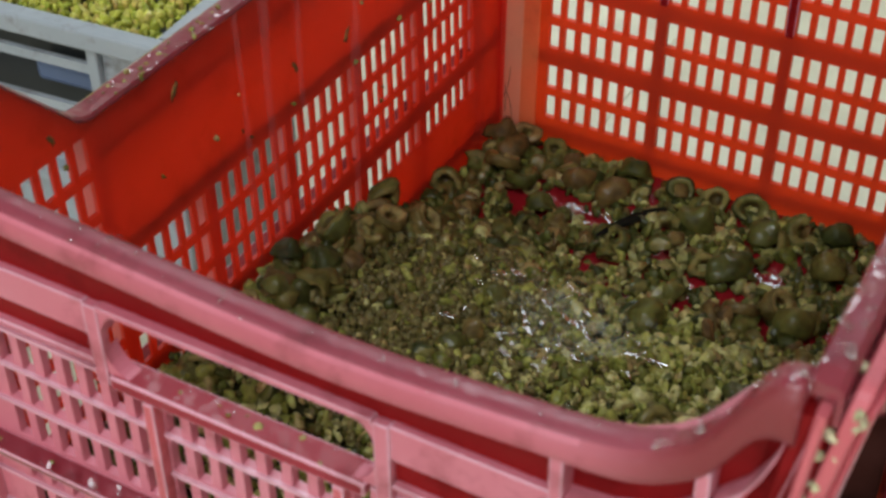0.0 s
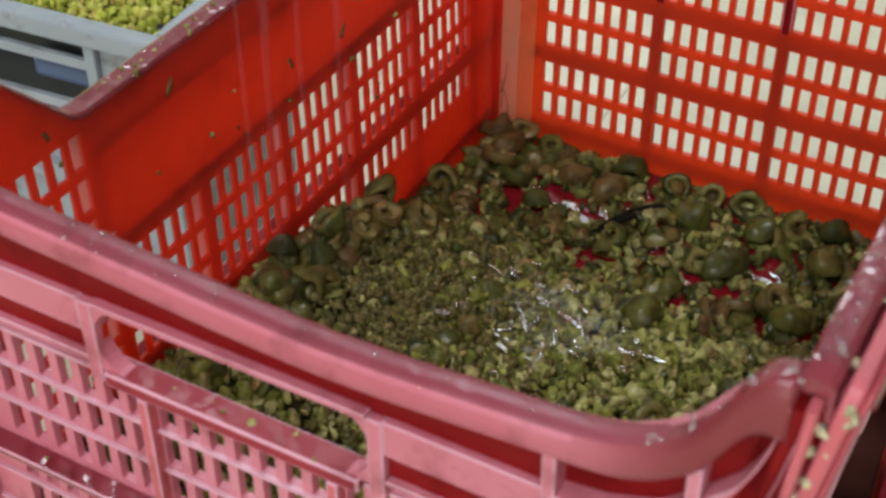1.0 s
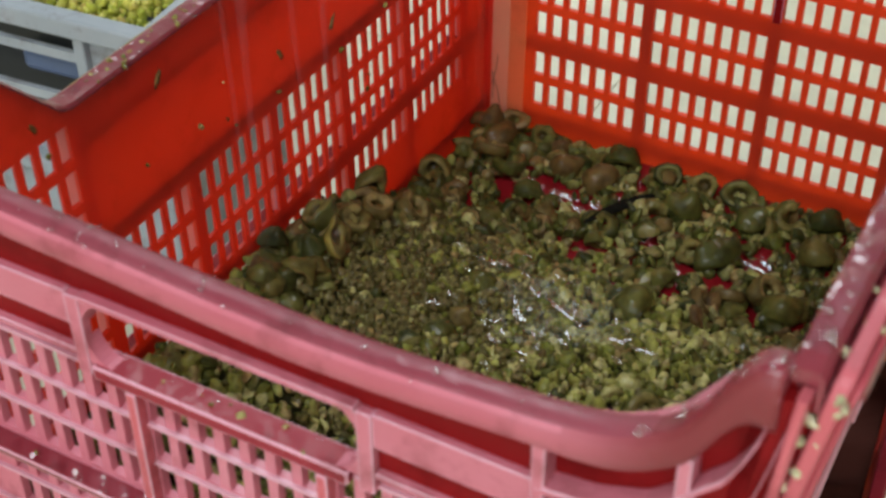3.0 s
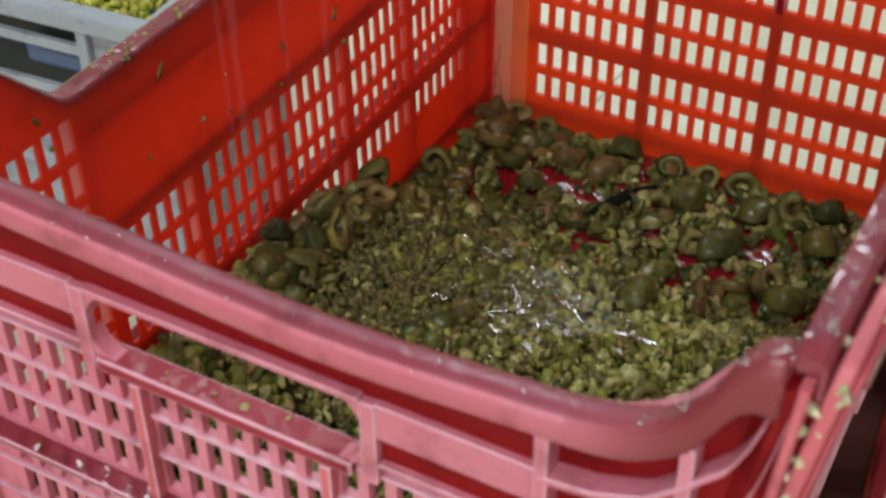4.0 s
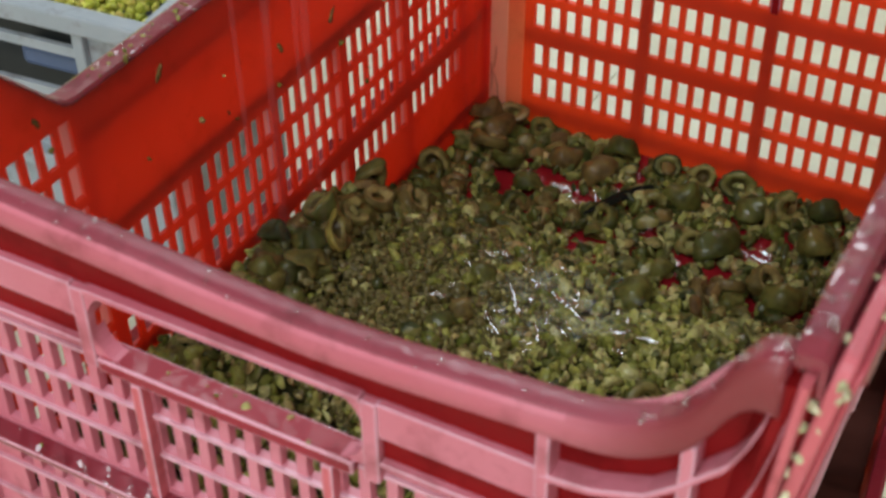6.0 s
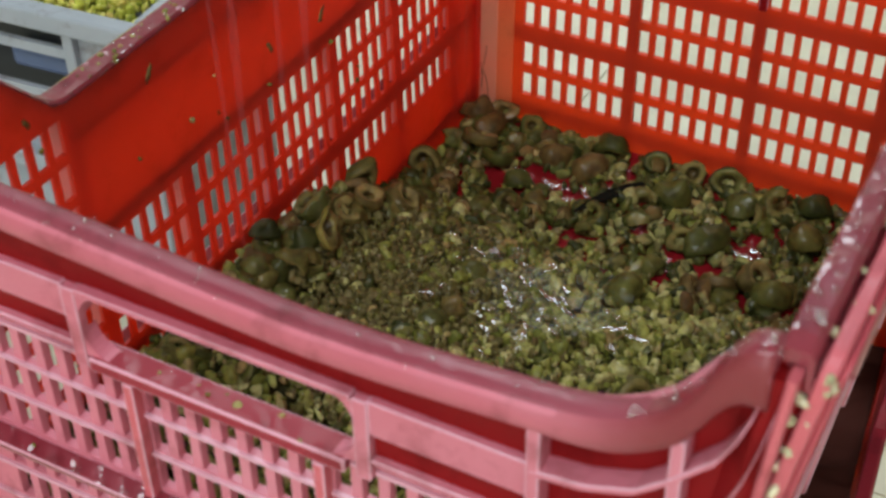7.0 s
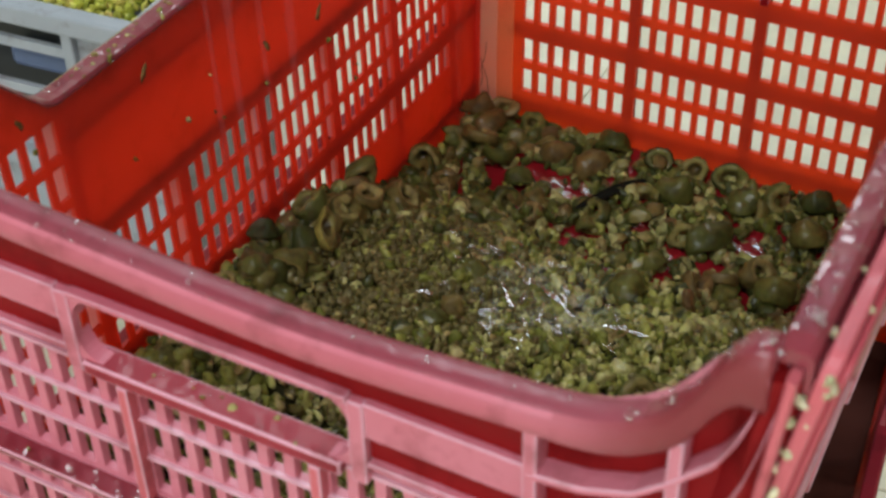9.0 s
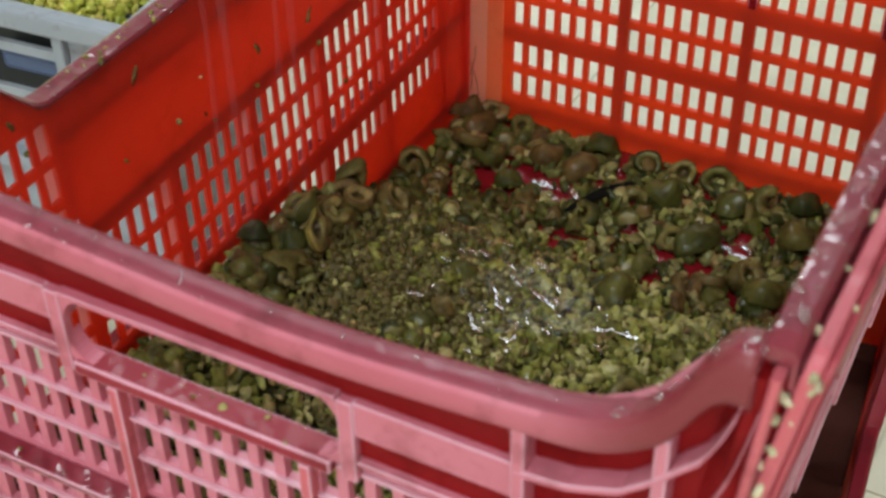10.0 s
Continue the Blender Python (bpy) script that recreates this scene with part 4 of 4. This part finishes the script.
# ---- grey crate with pale olives, standing on the tiles ----
def grey_crate(full):
    c = tagged(new("grey_crate"), "grey slotted plastic crate full of pale olives, on tiles", "crate")
    w, d, h = 0.508, 0.20, 0.163
    for name, x0, x1, y0, y1 in (("front_wall", 0, w, 0, 0.006), ("back_wall", 0, w, d - 0.006, d), ("side_wall", 0, 0.006, 0.006, d - 0.006), ("side_wall", w - 0.006, w, 0.006, d - 0.006)):
        along_x = (x1 - x0) > (y1 - y0)
        lo, hi = (x0, x1) if along_x else (y0, y1)
        us, cols = [lo, hi], []
        spans = ((0.025, 0.215), (0.235, 0.426)) if along_x else ((0.03, 0.09), (0.11, 0.17))
        rows = [(0.018, 0.060), (0.070, 0.111), (0.121, 0.137)] if full else []
        for a, b in spans:
            us += [a, b]
            cols.append((a, b, rows))
        zs = [0] + [v for r in rows for v in r] + [h]
        test = holes_of(cols, None)
        if along_x:
            place = lambda u, z, t, y0=y0, y1=y1: Vector((u, y0 + t * (y1 - y0), z))
        else:
            place = lambda u, z, t, x0=x0, x1=x1: Vector((x0 + t * (x1 - x0), u, z))
        side = part(name, lattice(breaks(us, lo, hi), zs, test, 0.0, 1.0, place), GREY, c)
        if name == "front_wall":
            for u in (0.219, 0.431):      # upright ribs between the slots
                bm = bmesh.new()
                box(bm, u, u + 0.012, -0.009, 0.0005, 0.004, h - 0.018, 0.002)
                part("rib", bm, [GREY, GREY], side)
    for name, x0, x1, y0, y1 in (("rim", -0.014, w + 0.014, -0.016, 0.004), ("rim", -0.014, w + 0.014, d - 0.004, d + 0.016), ("rim", -0.014, 0.004, 0.004, d - 0.004), ("rim", w - 0.004, w + 0.014, 0.004, d - 0.004)):
        bm = bmesh.new()
        box(bm, x0, x1, y0, y1, h - 0.016, h + 0.004, 0.003)
        part(name, bm, [GREY, GREY], c)
    for x in (-0.008, w - 0.012):
        for y in (-0.008, d - 0.012):
            bm = bmesh.new()
            box(bm, x, x + 0.020, y, y + 0.020, 0.0, h - 0.014, 0.004)
            part("corner_post", bm, [GREY, GREY], c)
    bm = bmesh.new()
    box(bm, 0.006, w - 0.006, 0.006, d - 0.006, 0.002, 0.010)
    part("base", bm, GREY, c)
    if not full:
        return c
    # added box under the olives, coloured as the shaded inside
    bm = bmesh.new()
    box(bm, 0.030, w - 0.030, 0.030, d - 0.030, 0.012, 0.132, 0.002)
    part("liner", bm, [SLOTSHADE, SLOTSHADE], c, "dark inner box standing for shade behind the slots")
    bm = bmesh.new()
    box(bm, 0.350, 0.424, 0.012, 0.026, 0.080, 0.104, 0.006)
    part("bag", bm, [BLUE, BLUE], c, "fold of blue plastic bag")
    return c


SHRINK = Matrix.Scale(0.836, 4)
G_AT = pose(-0.7195, -0.015, 0.1390, 0, 0, 5.0) @ SHRINK
grey = grey_crate(True)
grey.matrix_basis = G_AT
under = grey_crate(False)
under.matrix_basis = pose(-0.7195, -0.015, 0.0, 0, 0, 5.0) @ SHRINK
tagged(under, "grey-blue slotted plastic crate beneath another, standing on tiles", "crate", "stacked grey crates")
tagged(grey, "grey slotted plastic crate full of pale olives, stacked on another", "crate", "stacked grey crates")


def in_grey(r):
    p = G_AT @ Vector((r.uniform(0.018, 0.490), r.uniform(0.018, 0.182), 0.148))
    return np.array([p.x, p.y, p.z + 0.007 * noise.noise((p.x * 16, p.y * 16, 0)) + r.uniform(-0.005, 0.004)])


chips("pale_olive_chips", 3000, in_grey, lambda r: r.uniform(0.0028, 0.0056), BRIGHT, "pale green crushed olives heaped in grey crate", 9)

# ---- small things in and on the crate ----
bm = bmesh.new()
prev = None
for k in range(13):
    u = k / 12
    c = Vector((0.1030 + 0.0300 * u, -0.0790 + 0.0480 * u + 0.004 * math.sin(3 * u), FLOOR + 0.0085 + 0.002 * math.sin(3.1 * u) - 0.003 * u))
    wdt = 0.0036 * math.sin(math.pi * min(1, 0.03 + 0.75 * u)) ** 0.8 + 0.0004
    ring = [bm.verts.new(c + Vector((wdt * math.cos(a), -0.6 * wdt * math.cos(a), wdt * 0.35 * math.sin(a)))) for a in (0, 1.05, 2.1, 3.14, 4.2, 5.25)]
    if prev:
        for j in range(6):
            bm.faces.new([prev[j], prev[(j + 1) % 6], ring[(j + 1) % 6], ring[j]])
    else:
        bm.faces.new(ring)
    prev = ring
bm.faces.new(prev[::-1])
leaf = part("olive_leaf", bm, DARK, None, smooth=True)
leaf.location = (0, 0, Z)
tagged(leaf, "dark withered olive leaf lying on the pieces", "leaf")


def on_walls(r):
    pick = r.rand()
    if pick < 0.18:      # inside face of the long wall
        z = r.uniform(0.11, 0.25)
        return np.array([left_x(z) + 0.001, r.uniform(-0.42, -0.04), Z + z])
    if pick < 0.62:      # rim of the long wall
        return np.array([r.uniform(-0.013, -0.004), r.uniform(-0.34, -0.1), Z + 0.2555])
    if pick < 0.70:      # sill and ledges at the front
        return np.array([r.uniform(0.09, 0.18), r.uniform(-0.445, -0.437), Z + 0.2405])
    if pick < 0.76:
        return np.array([r.uniform(0.0, 0.28), -0.4465, Z + 0.182])
    z = r.choice([0.326, 0.302, 0.276])
    return np.array([right_x(z) + r.uniform(0.006, 0.013), r.uniform(-0.43, -0.35), Z + z])


chips("stuck_chips", 105, on_walls, lambda r: r.uniform(0.0006, 0.0019), CHIP, "scattered olive crumbs sticking to wet crate", 12)


def scrap(x, y, z, long, seed):
    """A torn shred of olive skin clinging to the wall."""
    bm = bmesh.new()
    bmesh.ops.create_icosphere(bm, subdivisions=2, radius=1.0)
    for v in bm.verts:
        v.co = Vector((v.co.x * 0.0007, v.co.y * long * 0.42, v.co.z * long)) * (0.72 + 0.62 * noise.noise(v.co * 1.9 + Vector((seed, 0, 0))))
        v.co.y += 0.3 * long * math.sin(v.co.z / long * 2 + seed)
    ob = part("skin_scrap", bm, SCRAP, None, smooth=True)
    ob.location = (x, y, z + Z)
    return tagged(ob, "shred of brownish olive skin stuck to red wall", "olive scrap", "scraps on the wall")


for k, (y, z, long) in enumerate(((-0.2961, 0.2400, 0.0052), (-0.2107, 0.2055, 0.0044), (-0.1653, 0.2000, 0.0050), (-0.3684, 0.2576, 0.0040), (-0.330, 0.1300, 0.0022), (-0.255, 0.1950, 0.0018))):
    scrap(left_x(z) + 0.0006, y, z, long, 3.0 * k)


def fibre(pts):
    bm = bmesh.new()
    rings = [[bm.verts.new(Vector(p) + Vector((0.00022 * math.cos(a), 0, 0.00022 * math.sin(a)))) for a in (0, 2.1, 4.2)] for p in pts]
    for a, b in zip(rings, rings[1:]):
        for k in range(3):
            bm.faces.new([a[k], a[(k + 1) % 3], b[(k + 1) % 3], b[k]])
    bm.faces.new(rings[0])
    bm.faces.new(rings[-1][::-1])
    ob = part("fibre", bm, DARK, None)
    ob.location = (0, 0, Z)
    return tagged(ob, "thin dark plant fibre clinging beside the crate corner", "fibre", "fibres by the corner")


for x0, x1, z0, z1 in ((0.0062, 0.0030, 0.094, 0.072), (0.0045, 0.0090, 0.076, 0.058), (0.0028, 0.0038, 0.082, 0.062)):
    fibre([(x0 + (x1 - x0) * u + 0.0008 * math.sin(4 * u), back_y(z0 + (z1 - z0) * u) - 0.0034, z0 + (z1 - z0) * u) for u in (0, 0.25, 0.5, 0.75, 1.0)])


def on_flange(r):
    if r.rand() < 0.5:      # on the upright fold, in front
        z = r.uniform(0.285, 0.335)
        return np.array([0.3165 + 0.155 * (z - 0.3405) + r.uniform(-0.003, 0.005), -0.4452 + r.uniform(0.0, 0.003), Z + z])
    return np.array([0.3165 + r.uniform(-0.003, 0.005), r.uniform(-0.437, -0.36), Z + 0.3385])


chips("flange_crumbs", 22, on_flange, lambda r: r.uniform(0.0012, 0.0030), PALE, "pale olive crumbs caught on the crate's outer flanges", 21)


def drops_on(r):
    pick = r.rand()
    if pick < 0.36:
        return np.array([r.uniform(-0.014, -0.002), r.uniform(-0.345, -0.1), Z + 0.2557])
    if pick < 0.62:
        y = r.uniform(-0.44, -0.34)
        return np.array([right_x(0.343) + r.uniform(0.000, 0.008), y, Z + 0.3443])
    if pick < 0.74:
        x = r.uniform(0.272, 0.308)
        return np.array([x, -0.4375 - r.uniform(0.001, 0.011), Z + interp(x, END_TOP) + 0.0014])
    if pick < 0.84:
        return np.array([r.uniform(0.0, 0.27), -0.4375 - r.uniform(0.008, 0.012), Z + 0.1802])
    if pick < 0.91:
        return np.array([r.uniform(0.09, 0.18), r.uniform(-0.445, -0.437), Z + 0.2403])
    x = r.uniform(0.0, 0.26)
    return np.array([x, -0.4375 - r.uniform(0.001, 0.012), Z + interp(x, END_TOP) + 0.0013])


chips("water_drops", 280, drops_on, lambda r: r.uniform(0.0003, 0.0012), DROP, "water drops standing on the crate's rims", 15, 0, "water drops")


# ---- water ----
def film(name, cx, cy, rx, ry, lift, seed):
    """A thin rippled sheet of water with a ragged outline."""
    bm = bmesh.new()
    n, m = 40, 14
    loops = []
    for k in range(1, m + 1):
        ring = []
        for q in range(n):
            a = 2 * math.pi * q / n
            rag = 1 + 0.28 * noise.noise((2 * math.cos(a) + seed, 2 * math.sin(a), 0.5))
            x, y = rx * rag * k / m * math.cos(a), ry * rag * k / m * math.sin(a)
            z = heap(cx + x, cy + y) * 0.35 + heap(cx, cy) * 0.65 + lift + 0.0012 * noise.noise((x * 110, y * 110, seed)) - heap(cx, cy)
            ring.append(bm.verts.new((x, y, z)))
        loops.append(ring)
    bm.faces.new(loops[0])
    for a, b in zip(loops, loops[1:]):
        for q in range(n):
            bm.faces.new([a[q], b[q], b[(q + 1) % n], a[(q + 1) % n]])
    ob = part(name, bm, WATER, None, smooth=True)
    base = Vector((cx, cy, heap(cx, cy) + Z))
    ob.location = base
    tagged(ob, "thin rippling film of water running over the olive mash", "water", "water films")
    return ob, base


FILMS = [film("water_film", 0.122, -0.176, 0.040, 0.028, 0.0024, 1.3), film("water_film", 0.088, -0.162, 0.034, 0.022, 0.0024, 4.1),
         film("water_film", 0.138, -0.162, 0.038, 0.024, 0.0022, 7.7)]


def wet_top(x, y):
    return max(heap(x, y), FLOOR - 0.0016)


def rivulet(x0, y0, x1, y1, width, seed):
    """A raised thread of running water, half round, wandering a little."""
    bm = bmesh.new()
    c = Vector(((x0 + x1) / 2, (y0 + y1) / 2, 0))
    base = Vector((c.x, c.y, wet_top(c.x, c.y) + 0.0048 + Z))
    side = Vector((-(y1 - y0), x1 - x0, 0)).normalized()
    rings = []
    for k in range(17):
        u = k / 16
        p = Vector((x0 + (x1 - x0) * u, y0 + (y1 - y0) * u, 0)) - c + side * 0.0022 * noise.noise((u * 5, seed, 0))
        p.z = 0.8 * (wet_top(c.x + p.x, c.y + p.y) - wet_top(c.x, c.y)) + 0.0006 * noise.noise((u * 9, seed, 4))
        w = width * (0.35 + 0.65 * math.sin(math.pi * (0.05 + 0.9 * u))) * (1 + 0.5 * noise.noise((u * 8, seed, 8)))
        rings.append([bm.verts.new(p + side * w * math.cos(a) + Vector((0, 0, 0.75 * w * math.sin(a)))) for a in (0, 0.63, 1.26, 1.88, 2.51, 3.14, 4.71)])
    for a, b in zip(rings, rings[1:]):
        for j in range(7):
            bm.faces.new([a[j], a[(j + 1) % 7], b[(j + 1) % 7], b[j]])
    bm.faces.new(rings[0])
    bm.faces.new(rings[-1][::-1])
    ob = part("water_rivulet", bm, RUNNING, None, smooth=True)
    ob.location = base
    tagged(ob, "glinting thread of water running between the olive chips", "water", "water films")
    return ob, base


RIVER = [(0.1247, -0.1711, 0.1439, -0.1811, 0.0017), (0.1632, -0.1820, 0.1750, -0.1776, 0.0015), (0.1750, -0.1776, 0.1875, -0.1786, 0.0014), (0.1064, -0.1785, 0.1147, -0.1874, 0.0012), (0.0836, -0.1606, 0.0895, -0.1631, 0.0014),
         (0.0879, -0.1573, 0.0946, -0.1562, 0.0016), (0.1091, -0.2104, 0.1176, -0.2137, 0.0011), (0.1255, -0.2107, 0.1332, -0.2105, 0.0009), (0.1039, -0.2022, 0.1082, -0.2062, 0.0010), (0.1346, -0.1633, 0.1404, -0.1678, 0.0012)]
_r = random.Random(31)
for bx, by, br in BARE[:3] + BARE[4:5]:      # water standing on the bare base
    for k in range(3):
        x, y, a = bx + _r.uniform(-0.5, 0.5) * br, by + _r.uniform(-0.5, 0.5) * br, _r.uniform(-0.8, 0.3)
        RIVER.append((x - 0.006 * math.cos(a), y - 0.006 * math.sin(a), x + 0.006 * math.cos(a), y + 0.006 * math.sin(a), _r.uniform(0.0018, 0.0030)))
for k in range(34):      # short glinting runs where the water spreads
    x, y, a, half = _r.gauss(0.122, 0.036), _r.gauss(-0.182, 0.020), _r.uniform(-1.3, 0.5), _r.uniform(0.0018, 0.0042)
    RIVER.append((x - half * math.cos(a), y - half * math.sin(a), x + half * math.cos(a), y + half * math.sin(a), _r.uniform(0.0007, 0.0013)))
for k, (a, b, c, d, w) in enumerate(RIVER):
    FILMS.append(rivulet(a, b, c, d, w, 3.0 + k * 1.7))


def stream(x, y, length, seed):
    """A loose string of stretched drops falling through the air."""
    r = random.Random(seed)
    bm = bmesh.new()
    rings, w = [], r.uniform(0.0018, 0.0032)
    for k in range(29):
        u = k / 28
        rad = w * (0.55 + 0.45 * noise.noise((u * 9, seed, 0))) * min(1.0, 8 * u + 0.1, 8 * (1 - u) + 0.1)
        c = Vector((0.0012 * noise.noise((u * 4, seed, 5)), 0.0012 * noise.noise((u * 4, seed, 9)), u * length))
        rings.append([bm.verts.new(c + Vector((rad * math.cos(a), rad * math.sin(a), 0))) for a in (0, 1.05, 2.1, 3.14, 4.2, 5.25)])
    for a, b in zip(rings, rings[1:]):
        for j in range(6):
            bm.faces.new([a[j], a[(j + 1) % 6], b[(j + 1) % 6], b[j]])
    bm.faces.new(rings[0])
    bm.faces.new(rings[-1][::-1])
    ob = part("water_stream", bm, SPRAY, None, smooth=True)
    base = Vector((x, y, Z + heap(x, y)))
    ob.location = base
    tagged(ob, "thin broken stream of water falling into the crate", "water", "falling water")
    return ob, base


STREAMS = [stream(0.030, -0.287, 0.40, 1), stream(0.034, -0.281, 0.40, 2), stream(0.032, -0.249, 0.40, 3), stream(0.034, -0.088, 0.30, 4), stream(0.040, -0.238, 0.36, 5), stream(0.026, -0.072, 0.26, 6)]

# the half that drops onto the heap early on
fallen = lay(olive_half(91, 0.0128, 0.0068, 0.45, YELLOW), "olive_half", "long split green olive half that drops onto the heap", "split olives in the crate", 0.031, -0.222, 0.117, 62, -8, 118, 1.0)


def motions():
    rest = fallen.matrix_basis.copy()
    rest = Matrix.LocRotScale(rest.translation, rest.to_quaternion(), None)
    perch = pose(-0.0075, -0.165, Z + 0.2635, 170, 10, 60)
    drop = [(0.0, perch), (1.52, perch), (1.60, pose(0.004, -0.175, Z + 0.250, 140, 40, 50)), (1.72, pose(0.011, -0.196, Z + 0.135, 80, 60, 30)), (1.78, rest), (10.0, rest)]
    walk(fallen, drop)
    for k, (ob, base) in enumerate(FILMS):
        r = random.Random(60 + k)
        rows = []
        for q in range(51):
            p = base + Vector((r.uniform(-0.0012, 0.0012), r.uniform(-0.0012, 0.0012), r.uniform(-0.0006, 0.0006)))
            rows.append((q * 0.2, pose(*p, r.uniform(-0.6, 0.6), r.uniform(-0.6, 0.6), r.uniform(-1.5, 1.5))))
        walk(ob, rows)
    for k, (ob, base) in enumerate(STREAMS):
        r = random.Random(80 + k)
        rows = []
        for q in range(101):
            p = base + Vector((r.uniform(-0.005, 0.005), r.uniform(-0.005, 0.005), -0.02 + r.uniform(-0.03, 0.03)))
            rows.append((q * 0.1, pose(*p, r.uniform(-1.0, 1.0), r.uniform(-1.0, 1.0), r.uniform(-40, 40))))
        walk(ob, rows)


motions()
